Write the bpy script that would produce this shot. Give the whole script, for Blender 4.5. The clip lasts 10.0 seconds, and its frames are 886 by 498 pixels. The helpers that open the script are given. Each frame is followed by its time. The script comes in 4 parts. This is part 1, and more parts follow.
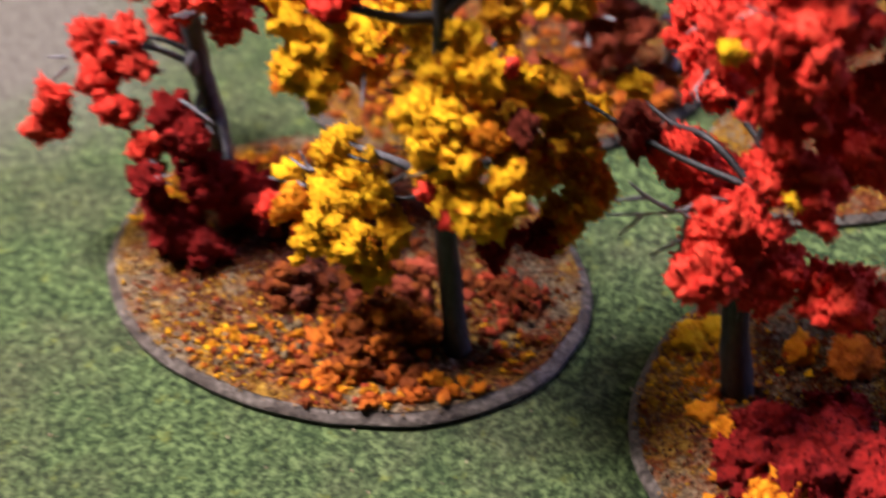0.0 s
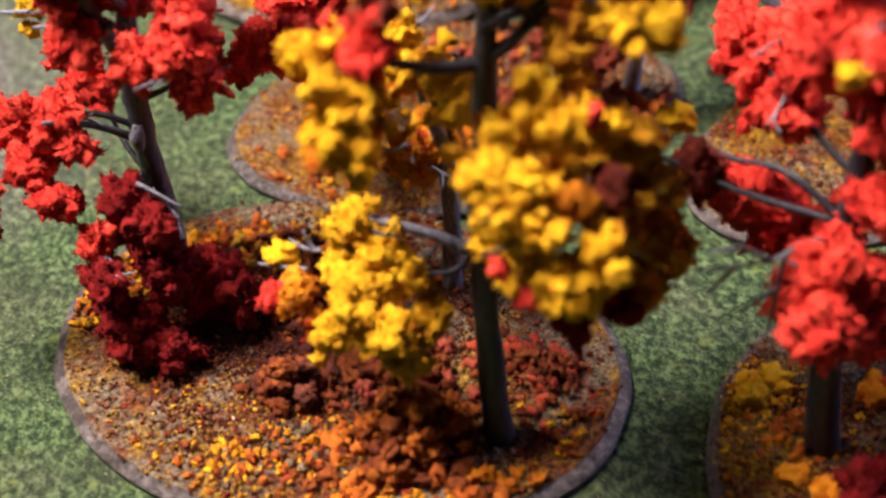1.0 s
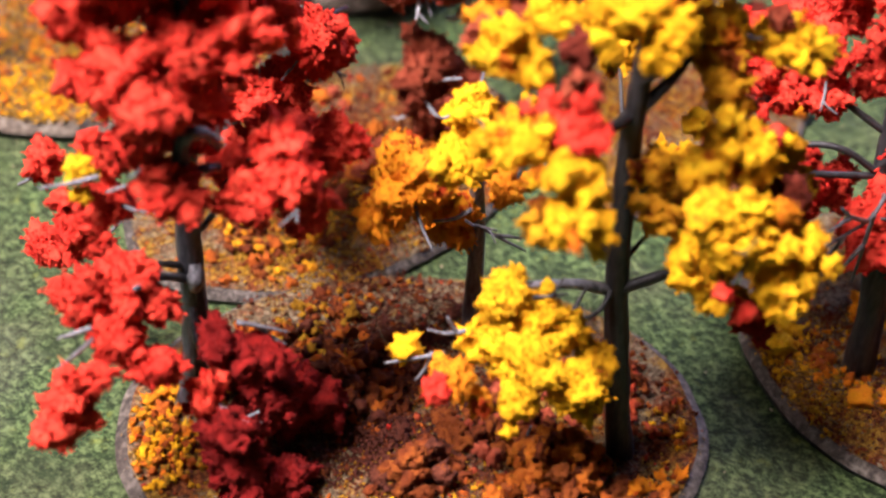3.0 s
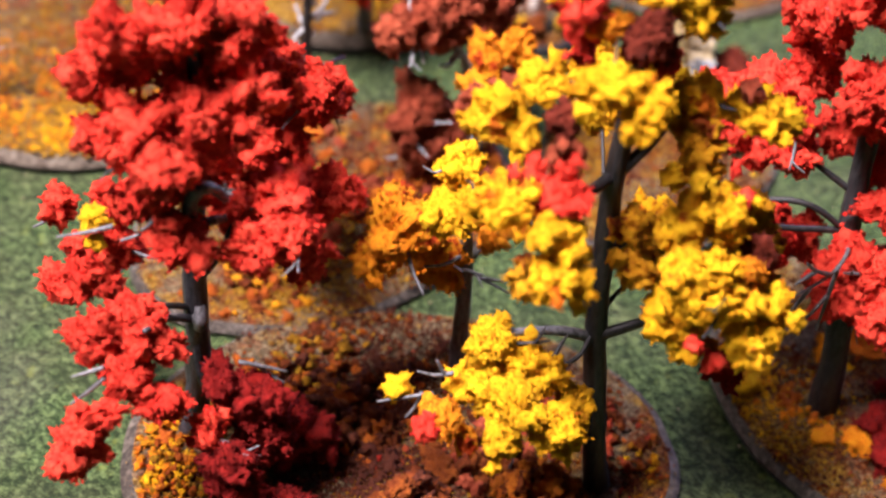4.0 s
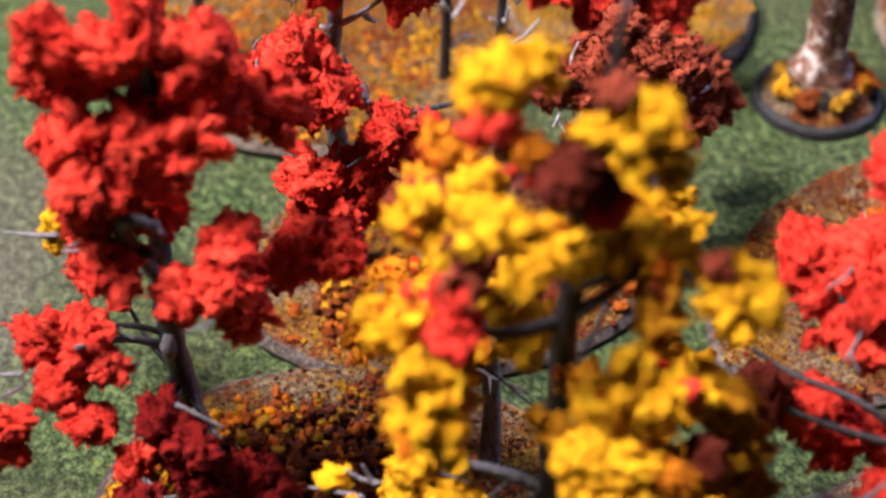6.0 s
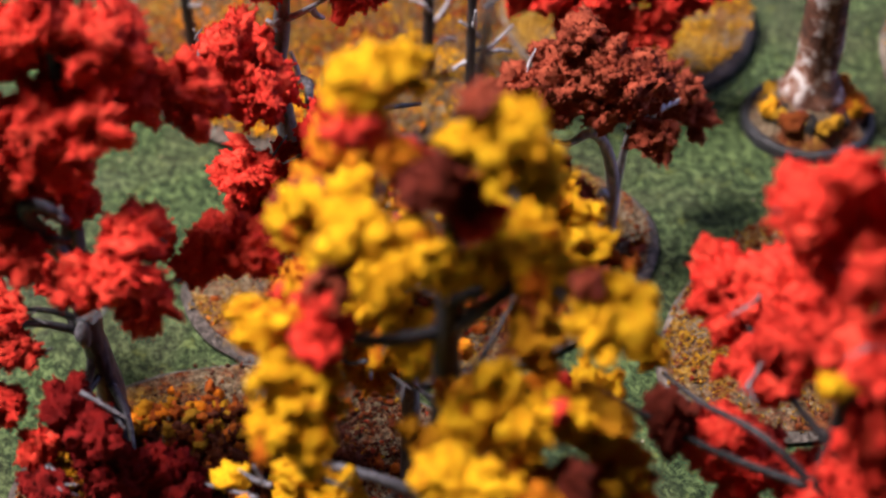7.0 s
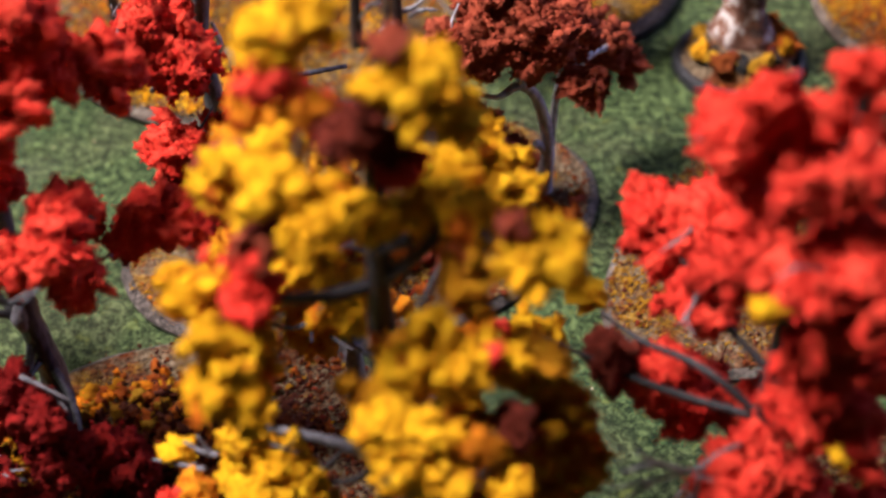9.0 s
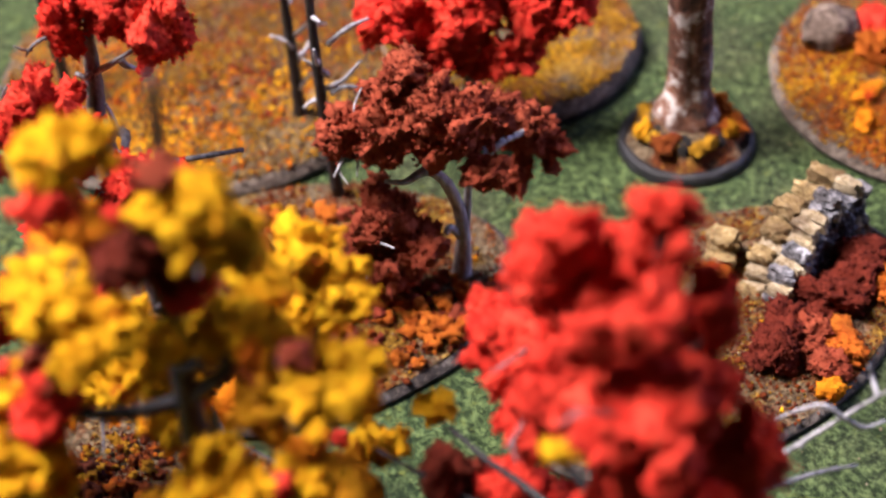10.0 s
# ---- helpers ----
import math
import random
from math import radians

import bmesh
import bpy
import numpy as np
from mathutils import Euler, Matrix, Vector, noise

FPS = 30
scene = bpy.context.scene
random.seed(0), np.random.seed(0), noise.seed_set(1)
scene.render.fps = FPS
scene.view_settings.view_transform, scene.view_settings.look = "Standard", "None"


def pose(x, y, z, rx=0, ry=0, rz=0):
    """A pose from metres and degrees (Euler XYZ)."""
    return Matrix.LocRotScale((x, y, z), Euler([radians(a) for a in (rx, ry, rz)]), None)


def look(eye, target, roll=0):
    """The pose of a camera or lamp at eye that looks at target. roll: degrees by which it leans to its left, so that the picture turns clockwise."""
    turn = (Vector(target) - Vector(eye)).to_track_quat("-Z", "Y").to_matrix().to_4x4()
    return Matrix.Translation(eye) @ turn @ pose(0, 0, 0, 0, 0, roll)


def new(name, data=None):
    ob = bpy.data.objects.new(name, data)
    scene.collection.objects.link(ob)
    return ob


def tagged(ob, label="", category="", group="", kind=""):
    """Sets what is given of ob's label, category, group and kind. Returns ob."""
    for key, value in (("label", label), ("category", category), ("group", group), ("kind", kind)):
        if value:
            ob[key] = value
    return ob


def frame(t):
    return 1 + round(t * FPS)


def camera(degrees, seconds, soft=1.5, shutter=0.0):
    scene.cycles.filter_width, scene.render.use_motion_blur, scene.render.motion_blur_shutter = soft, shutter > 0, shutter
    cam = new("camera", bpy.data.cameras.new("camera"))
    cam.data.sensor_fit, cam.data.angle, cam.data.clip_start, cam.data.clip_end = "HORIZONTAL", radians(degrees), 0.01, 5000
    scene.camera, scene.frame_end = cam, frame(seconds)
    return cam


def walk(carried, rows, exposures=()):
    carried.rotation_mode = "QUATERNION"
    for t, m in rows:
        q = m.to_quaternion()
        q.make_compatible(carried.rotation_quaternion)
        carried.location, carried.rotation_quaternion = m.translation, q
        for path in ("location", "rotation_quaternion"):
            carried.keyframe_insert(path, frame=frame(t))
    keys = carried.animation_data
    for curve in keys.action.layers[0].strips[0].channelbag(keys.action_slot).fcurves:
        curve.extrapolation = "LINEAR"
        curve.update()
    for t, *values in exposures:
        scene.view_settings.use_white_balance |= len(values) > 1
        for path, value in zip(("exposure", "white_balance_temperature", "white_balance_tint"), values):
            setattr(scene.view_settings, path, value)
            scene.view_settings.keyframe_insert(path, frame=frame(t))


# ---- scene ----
cam = camera(30.35, 10.0, soft=2.4, shutter=0.3)
cam.data.dof.use_dof = True
cam.data.dof.focus_distance = 0.395
cam.data.dof.aperture_fstop = 9.4

# seconds, eye in metres, turn in degrees
PATH = [
    (0, -0.00296, -0.30774, 0.28989, 50.683, 3.578, -2.865),
    (0.1, -0.01094, -0.30226, 0.27915, 51.133, 2.923, -5.049),
    (0.3, -0.03196, -0.28167, 0.28011, 51.240, 3.758, -8.703),
    (0.5, -0.04979, -0.26138, 0.27807, 50.012, 2.667, -10.788),
    (1, -0.06607, -0.24838, 0.27070, 50.588, 2.328, -14.134),
    (1.5, -0.10739, -0.23697, 0.26145, 50.213, 1.295, -22.430),
    (1.8, -0.14899, -0.22089, 0.26818, 49.728, 0.962, -29.602),
    (2, -0.17537, -0.20372, 0.26914, 50.216, 0.011, -33.208),
    (2.2, -0.19767, -0.18523, 0.27498, 50.434, -1.160, -36.006),
    (2.5, -0.21701, -0.16338, 0.27814, 49.896, -2.009, -41.334),
    (2.7, -0.22412, -0.14967, 0.28549, 49.750, -2.232, -43.704),
    (3.8, -0.24245, -0.15037, 0.30809, 49.916, -3.398, -46.117),
    (4, -0.24194, -0.15442, 0.31775, 49.621, -3.916, -44.978),
    (4.5, -0.23315, -0.16262, 0.32461, 49.176, -4.161, -40.971),
    (5, -0.20550, -0.16958, 0.32510, 48.426, -3.528, -34.007),
    (5.3, -0.17262, -0.17269, 0.32361, 47.812, -2.814, -28.311),
    (5.5, -0.14545, -0.17703, 0.32095, 47.450, -2.071, -24.977),
    (5.8, -0.10727, -0.18312, 0.31511, 46.904, 0.035, -20.867),
    (6, -0.08942, -0.18511, 0.31689, 46.904, 0.445, -18.843),
    (6.2, -0.07415, -0.18726, 0.31534, 46.919, 0.894, -17.031),
    (7.3, -0.04736, -0.19301, 0.30955, 46.983, 0.889, -13.438),
    (7.5, -0.05089, -0.19369, 0.30499, 46.664, 1.593, -13.714),
    (7.8, -0.05785, -0.19377, 0.29645, 46.372, 2.103, -14.513),
    (8, -0.06262, -0.18820, 0.29626, 46.209, 1.907, -14.718),
    (8.2, -0.06464, -0.18688, 0.29863, 46.390, 2.164, -14.965),
    (8.5, -0.06021, -0.18704, 0.30150, 46.429, 2.181, -16.288),
    (8.8, -0.05055, -0.19248, 0.30463, 47.037, 3.032, -17.521),
    (9, -0.04240, -0.19656, 0.30659, 46.399, 2.635, -17.432),
    (9.2, -0.03397, -0.19690, 0.31320, 47.268, 3.345, -17.052),
    (9.5, -0.01413, -0.19453, 0.31922, 47.360, 3.171, -15.437),
    (10, 0.01642, -0.19238, 0.31303, 46.895, 4.131, -13.112),
]
EXPOSURE = [(0, -0.1), (2.7, 0.08), (3.8, -0.02), (4.5, -0.15), (5.5, -0.24), (6.2, -0.28), (7.3, -0.56), (9.0, -0.48), (9.6, -0.29), (10, -0.24)]
walk(cam, [(t, pose(x, y, z, a, b, c)) for t, x, y, z, a, b, c in PATH], [(t, stops, 6350, 22) for t, stops in EXPOSURE])

# ---- world, lamps ----
world = bpy.data.worlds.new("world")
scene.world = world
world.use_nodes = True
world.node_tree.nodes["Background"].inputs[0].default_value = (0.7, 0.85, 1.0, 1)
world.node_tree.nodes["Background"].inputs[1].default_value = 0.08


def area_lamp(name, m, size_x, size_y, watts, colour):
    lamp = bpy.data.lights.new(name, "AREA")
    lamp.shape, lamp.size, lamp.size_y, lamp.energy, lamp.color = "RECTANGLE", size_x, size_y, watts, colour
    ob = new(name, lamp)
    ob.matrix_world = m
    return ob


# the lit ceiling panel and the daylight in the window's opening
area_lamp("ceiling_lamp_light", look((-0.66, 0.34, 1.6), (0, 0.05, 0)), 0.62, 0.62, 188, (1.0, 0.95, 0.90))
area_lamp("window_daylight", look((1.98, 0.35, 0.75), (0.0, 0.1, 0.0)), 1.2, 1.0, 32, (0.46, 0.52, 1.0))


# ---- materials ----
def material(name, rough=0.9, metal=0.0, spec=0.3):
    mat = bpy.data.materials.new(name)
    mat.use_nodes = True
    nt = mat.node_tree
    b = nt.nodes["Principled BSDF"]
    b.inputs["Roughness"].default_value = rough
    b.inputs["Metallic"].default_value = metal
    b.inputs["Specular IOR Level"].default_value = spec
    return mat, nt, b


def node(nt, kind, **values):
    n = nt.nodes.new(kind)
    for key, value in values.items():
        n.inputs[key.replace("_", " ")].default_value = value
    return n


def coords(nt, where="Object"):
    return nt.nodes.new("ShaderNodeTexCoord").outputs[where]


def noise_tex(nt, vec, scale, detail=4.0, rough=0.6):
    n = node(nt, "ShaderNodeTexNoise", Scale=scale, Detail=detail, Roughness=rough)
    nt.links.new(vec, n.inputs["Vector"])
    return n.outputs["Fac"]


def ramp(nt, fac, stops):
    r = nt.nodes.new("ShaderNodeValToRGB")
    while len(r.color_ramp.elements) < len(stops):
        r.color_ramp.elements.new(0.5)
    for e, (p, c) in zip(r.color_ramp.elements, stops):
        e.position, e.color = p, (*c, 1)
    nt.links.new(fac, r.inputs[0])
    return r.outputs[0]


def mix(nt, fac, a, b, blend="MIX"):
    m = nt.nodes.new("ShaderNodeMix")
    m.data_type, m.blend_type = "RGBA", blend
    for sock, v in ((m.inputs[0], fac), (m.inputs[6], a), (m.inputs[7], b)):
        if isinstance(v, (int, float)):
            sock.default_value = v
        elif isinstance(v, tuple):
            sock.default_value = (*v, 1)
        else:
            nt.links.new(v, sock)
    return m.outputs[2]


def bump(nt, b, height, strength, distance):
    n = node(nt, "ShaderNodeBump", Strength=strength, Distance=distance)
    nt.links.new(height, n.inputs["Height"])
    nt.links.new(n.outputs[0], b.inputs["Normal"])


def world_vec(nt):
    return nt.nodes.new("ShaderNodeNewGeometry").outputs["Position"]


def foam(name, dark, mid, light, odd=None, odd_share=0.0):
    """Ground-foam foliage: crumbly, dull, with lighter and darker crumbs."""
    mat, nt, b = material(name, 0.95, 0, 0.12)
    p = world_vec(nt)
    island = nt.nodes.new("ShaderNodeNewGeometry").outputs["Random Per Island"]
    tone = nt.nodes.new("ShaderNodeMath")
    tone.operation = "MULTIPLY_ADD"
    nt.links.new(island, tone.inputs[0])
    tone.inputs[1].default_value = 0.34
    nt.links.new(noise_tex(nt, p, 420, 5, 0.7), tone.inputs[2])
    col = ramp(nt, tone.outputs[0], [(0.44, dark), (0.66, mid), (0.92, light)])
    big = noise_tex(nt, p, 90, 2)
    col = mix(nt, ramp(nt, big, [(0.4, (0, 0, 0)), (0.8, (1, 1, 1))]), col, mid)
    if odd:
        spots = ramp(nt, noise_tex(nt, p, 110, 3, 0.6), [(0.62 - odd_share, (0, 0, 0)), (0.67 - odd_share, (1, 1, 1))])
        col = mix(nt, spots, col, odd)
    info = nt.nodes.new("ShaderNodeObjectInfo")
    hsv = node(nt, "ShaderNodeHueSaturation", Saturation=1.0)
    val = nt.nodes.new("ShaderNodeMapRange")
    val.inputs["To Min"].default_value, val.inputs["To Max"].default_value = 0.82, 1.15
    nt.links.new(info.outputs["Random"], val.inputs["Value"])
    nt.links.new(val.outputs[0], hsv.inputs["Value"])
    nt.links.new(col, hsv.inputs["Color"])
    nt.links.new(hsv.outputs[0], b.inputs["Base Color"])
    bump(nt, b, noise_tex(nt, p, 900, 5, 0.75), 1.0, 0.0014)
    return mat


RED = foam("red_foam", (0.30, 0.008, 0.005), (0.66, 0.028, 0.016), (0.82, 0.078, 0.040))
# dark red bushes, and red foam with the shade put into its colour
DARK_AND_SHADED_RED = foam("dark_and_shaded_red_foam", (0.06, 0.003, 0.002), (0.17, 0.006, 0.005), (0.30, 0.013, 0.009))
YELLOW = foam("yellow_foam", (0.46, 0.14, 0.004), (0.76, 0.345, 0.004), (0.86, 0.50, 0.010), (0.58, 0.13, 0.006), 0.0)
# ochre litter, and yellow foliage with shade put into its colour
OCHRE_AND_SHADED_YELLOW = foam("ochre_and_shaded_yellow_foam", (0.28, 0.075, 0.004), (0.58, 0.22, 0.005), (0.76, 0.39, 0.012), (0.30, 0.055, 0.008), 0.04)
ORANGE = foam("orange_foam", (0.45, 0.09, 0.004), (0.72, 0.20, 0.006), (0.80, 0.32, 0.01), (0.5, 0.05, 0.006), 0.02)
RUST = foam("rust_foam", (0.24, 0.040, 0.006), (0.46, 0.095, 0.011), (0.60, 0.17, 0.016))
CORAL = foam("coral_crumbs", (0.17, 0.018, 0.008), (0.38, 0.046, 0.018), (0.54, 0.10, 0.034))
MAROON = foam("maroon_foam", (0.05, 0.006, 0.004), (0.125, 0.017, 0.009), (0.21, 0.034, 0.017))
BROWN = foam("brown_foam", (0.09, 0.014, 0.008), (0.29, 0.048, 0.022), (0.42, 0.092, 0.044))
TAN = foam("tan_crumbs", (0.08, 0.05, 0.026), (0.17, 0.11, 0.055), (0.30, 0.22, 0.12))
GOLD_LITTER = foam("gold_litter", (0.12, 0.045, 0.004), (0.34, 0.155, 0.008), (0.58, 0.31, 0.02))
ORANGE_LITTER = foam("orange_litter", (0.14, 0.025, 0.004), (0.34, 0.075, 0.006), (0.50, 0.15, 0.010))
RUST_LITTER = foam("rust_litter", (0.06, 0.012, 0.004), (0.17, 0.034, 0.008), (0.30, 0.075, 0.012))
BROWN_LITTER = foam("brown_litter", (0.035, 0.010, 0.006), (0.09, 0.022, 0.012), (0.17, 0.045, 0.022))


def bark(name, dark, light, rough=0.55):
    mat, nt, b = material(name, rough, 0, 0.4)
    p = coords(nt)
    m = nt.nodes.new("ShaderNodeMapping")
    m.inputs["Scale"].default_value = (1, 1, 0.25)
    nt.links.new(p, m.inputs[0])
    streak = noise_tex(nt, m.outputs[0], 900, 4, 0.65)
    col = ramp(nt, streak, [(0.35, dark), (0.7, light)])
    nt.links.new(col, b.inputs["Base Color"])
    bump(nt, b, streak, 0.6, 0.0006)
    return mat


BARK = bark("dark_bark", (0.008, 0.007, 0.008), (0.032, 0.028, 0.030), 0.5)
DUSK = bark("blue_black_bark", (0.014, 0.013, 0.016), (0.080, 0.076, 0.092), 0.42)
TWIG = bark("grey_twig", (0.04, 0.037, 0.04), (0.19, 0.18, 0.20), 0.42)
PALE = bark("pale_twig", (0.14, 0.13, 0.14), (0.50, 0.49, 0.52), 0.45)


def mat_surface():
    mat, nt, b = material("printed_grass_mat", 0.85, 0, 0.2)
    p = world_vec(nt)
    blade = nt.nodes.new("ShaderNodeMapping")
    blade.inputs["Scale"].default_value = (1.0, 0.75, 1.0)
    blade.inputs["Rotation"].default_value = (0, 0, 0.5)
    nt.links.new(p, blade.inputs[0])
    fleck = noise_tex(nt, blade.outputs[0], 430, 7, 0.85)
    green = ramp(nt, fleck, [(0.38, (0.003, 0.007, 0.002)), (0.48, (0.026, 0.050, 0.014)), (0.58, (0.150, 0.215, 0.076))])
    warm = ramp(nt, noise_tex(nt, p, 20, 5, 0.65), [(0.45, (0, 0, 0)), (0.62, (1, 1, 1))])
    dry = ramp(nt, fleck, [(0.38, (0.018, 0.018, 0.009)), (0.5, (0.062, 0.063, 0.031)), (0.62, (0.145, 0.14, 0.08))])
    green = mix(nt, warm, green, mix(nt, 0.55, green, dry))
    deep = ramp(nt, noise_tex(nt, p, 60, 5, 0.75), [(0.36, (1, 1, 1)), (0.48, (0, 0, 0))])
    green = mix(nt, deep, green, mix(nt, 0.6, green, (0.012, 0.026, 0.008)))
    yel = ramp(nt, noise_tex(nt, p, 150, 4, 0.7), [(0.60, (0, 0, 0)), (0.72, (0.65, 0.65, 0.65))])
    green = mix(nt, yel, green, (0.20, 0.23, 0.045))
    earth = ramp(nt, fleck, [(0.36, (0.05, 0.042, 0.035)), (0.5, (0.125, 0.11, 0.09)), (0.64, (0.23, 0.205, 0.17))])
    # a worn grey-brown patch printed on one side of the mat
    m = nt.nodes.new("ShaderNodeMapping")
    m.inputs["Location"].default_value = (0.15, -0.18, 0)
    nt.links.new(p, m.inputs[0])
    far = nt.nodes.new("ShaderNodeVectorMath")
    far.operation = "LENGTH"
    nt.links.new(m.outputs[0], far.inputs[0])
    add = nt.nodes.new("ShaderNodeMath")
    add.operation = "MULTIPLY_ADD"
    nt.links.new(noise_tex(nt, p, 22, 5, 0.65), add.inputs[0])
    add.inputs[1].default_value = 0.09
    nt.links.new(far.outputs["Value"], add.inputs[2])
    rng = nt.nodes.new("ShaderNodeMapRange")
    rng.inputs["From Min"].default_value, rng.inputs["From Max"].default_value = 0.07, 0.135
    rng.inputs["To Min"].default_value, rng.inputs["To Max"].default_value = 1.0, 0.0
    nt.links.new(add.outputs[0], rng.inputs["Value"])
    col = mix(nt, rng.outputs[0], green, earth)
    nt.links.new(col, b.inputs["Base Color"])
    bump(nt, b, fleck, 1.0, 0.0018)
    return mat


MAT = mat_surface()


def sandy(name, stops, rough=0.85, scale=700):
    mat, nt, b = material(name, rough, 0, 0.35)
    p = world_vec(nt)
    fine = noise_tex(nt, p, scale, 5, 0.75)
    col = ramp(nt, fine, stops)
    stain = ramp(nt, noise_tex(nt, p, 60, 3), [(0.4, (0.38, 0.33, 0.31)), (0.65, (1, 1, 1))])
    col = mix(nt, 1.0, col, stain, "MULTIPLY")
    nt.links.new(col, b.inputs["Base Color"])
    bump(nt, b, fine, 1.0, 0.0014)
    return mat


RIM = sandy("stone_grey_rim", [(0.38, (0.03, 0.024, 0.021)), (0.5, (0.085, 0.068, 0.058)), (0.64, (0.26, 0.22, 0.19))], 0.7)
TANRIM = sandy("tan_gravel_rim", [(0.36, (0.045, 0.036, 0.03)), (0.5, (0.115, 0.092, 0.076)), (0.66, (0.235, 0.195, 0.165))], 0.75, 480)
SANDRIM = sandy("pale_sandy_rim", [(0.36, (0.07, 0.054, 0.042)), (0.5, (0.20, 0.155, 0.12)), (0.64, (0.38, 0.32, 0.26))], 0.8)


def flocked():
    """Soil hidden under patches of fine autumn flock."""
    mat, nt, b = material("flocked_soil", 0.95, 0, 0.15)
    p = world_vec(nt)
    fine = noise_tex(nt, p, 650, 6, 0.8)
    soil = ramp(nt, fine, [(0.38, (0.05, 0.033, 0.018)), (0.5, (0.16, 0.110, 0.062)), (0.62, (0.34, 0.255, 0.16))])
    rust = ramp(nt, fine, [(0.38, (0.03, 0.008, 0.003)), (0.5, (0.15, 0.034, 0.009)), (0.62, (0.33, 0.10, 0.02))])
    gold = ramp(nt, fine, [(0.38, (0.07, 0.032, 0.005)), (0.5, (0.28, 0.135, 0.014)), (0.62, (0.52, 0.31, 0.045))])
    one = ramp(nt, noise_tex(nt, p, 55, 6, 0.75), [(0.46, (0, 0, 0)), (0.56, (1, 1, 1))])
    m = nt.nodes.new("ShaderNodeMapping")
    m.inputs["Location"].default_value = (3.1, 1.7, 0.4)
    nt.links.new(p, m.inputs[0])
    two = ramp(nt, noise_tex(nt, m.outputs[0], 48, 6, 0.75), [(0.5, (0, 0, 0)), (0.6, (1, 1, 1))])
    col = mix(nt, two, mix(nt, one, soil, rust), gold)
    nt.links.new(col, b.inputs["Base Color"])
    bump(nt, b, fine, 1.0, 0.002)
    return mat


SOIL = flocked()
BLACK = sandy("black_rim_paint", [(0.3, (0.012, 0.012, 0.014)), (0.7, (0.03, 0.03, 0.034))], 0.4, 200)
CREAM = sandy("cream_stone", [(0.3, (0.26, 0.18, 0.085)), (0.5, (0.54, 0.43, 0.26)), (0.72, (0.78, 0.70, 0.54))])
OCHRE = sandy("ochre_stone", [(0.3, (0.16, 0.09, 0.035)), (0.5, (0.40, 0.27, 0.11)), (0.72, (0.66, 0.52, 0.28))])
DARKSTONE = sandy("dark_stone", [(0.3, (0.008, 0.007, 0.006)), (0.5, (0.022, 0.019, 0.015)), (0.72, (0.07, 0.055, 0.035))])
# stone with the bluish shade of the wall's right side put into its colour
SHADE_STONE = sandy("grey_stone", [(0.36, (0.03, 0.03, 0.034)), (0.5, (0.20, 0.20, 0.22)), (0.64, (0.50, 0.50, 0.54))], 0.85, 420)
BROWNSTONE = sandy("brown_stone", [(0.36, (0.05, 0.034, 0.026)), (0.5, (0.17, 0.12, 0.09)), (0.64, (0.36, 0.29, 0.24))], 0.85, 300)
RUSTSTONE = sandy("rusty_stone", [(0.38, (0.035, 0.016, 0.010)), (0.52, (0.18, 0.07, 0.035)), (0.60, (0.50, 0.46, 0.43))], 0.8, 130)
# unseen walls and ceiling, kept dark so that little light bounces back
UNSEEN_WALLS = sandy("unseen_dark_walls", [(0.3, (0.05, 0.05, 0.052)), (0.7, (0.07, 0.07, 0.072))], 0.9, 40)
FLOORING = sandy("floor_boards", [(0.3, (0.18, 0.11, 0.06)), (0.7, (0.30, 0.2, 0.11))], 0.5, 30)
MM = 0.001


# ---- building helpers ----
def part(name, bm, mat, parent=None, label=""):
    me = bpy.data.meshes.new(name)
    bm.to_mesh(me)
    bm.free()
    me.materials.append(mat)
    ob = new(name, me)
    ob.parent = parent
    if label:
        ob["label"] = label
    return ob


def mesh_part(name, verts, faces, mat, parent=None, label="", smooth=False):
    me = bpy.data.meshes.new(name)
    me.from_pydata(verts, [], faces)
    if smooth:
        me.polygons.foreach_set("use_smooth", [True] * len(me.polygons))
    me.materials.append(mat)
    ob = new(name, me)
    ob.parent = parent
    if label:
        ob["label"] = label
    return ob


def thing(name, x, y, z, label, category, group=""):
    ob = new(name)
    ob.empty_display_size = 0.01
    ob.location = (x * MM, y * MM, z * MM)
    return tagged(ob, label, category, group)


def box_bm(x0, x1, y0, y1, z0, z1, bevel=0.0):
    bm = bmesh.new()
    bmesh.ops.create_cube(bm, size=1, matrix=Matrix.Translation(((x0 + x1) / 2, (y0 + y1) / 2, (z0 + z1) / 2)) @ Matrix.Diagonal((x1 - x0, y1 - y0, z1 - z0, 1)))
    if bevel:
        bmesh.ops.bevel(bm, geom=bm.edges, offset=bevel, segments=2, affect="EDGES")
    return bm


def glide(points, steps=5):
    """A smooth line through the points."""
    pts = [Vector(p) for p in points]
    pts = [2 * pts[0] - pts[1]] + pts + [2 * pts[-1] - pts[-2]]
    line = []
    for a, b, c, d in zip(pts, pts[1:], pts[2:], pts[3:]):
        for k in range(steps):
            t = k / steps
            line.append(0.5 * (2 * b + (c - a) * t + (2 * a - 5 * b + 4 * c - d) * t * t + (3 * b - a - 3 * c + d) * t ** 3))
    return line + [pts[-2]]


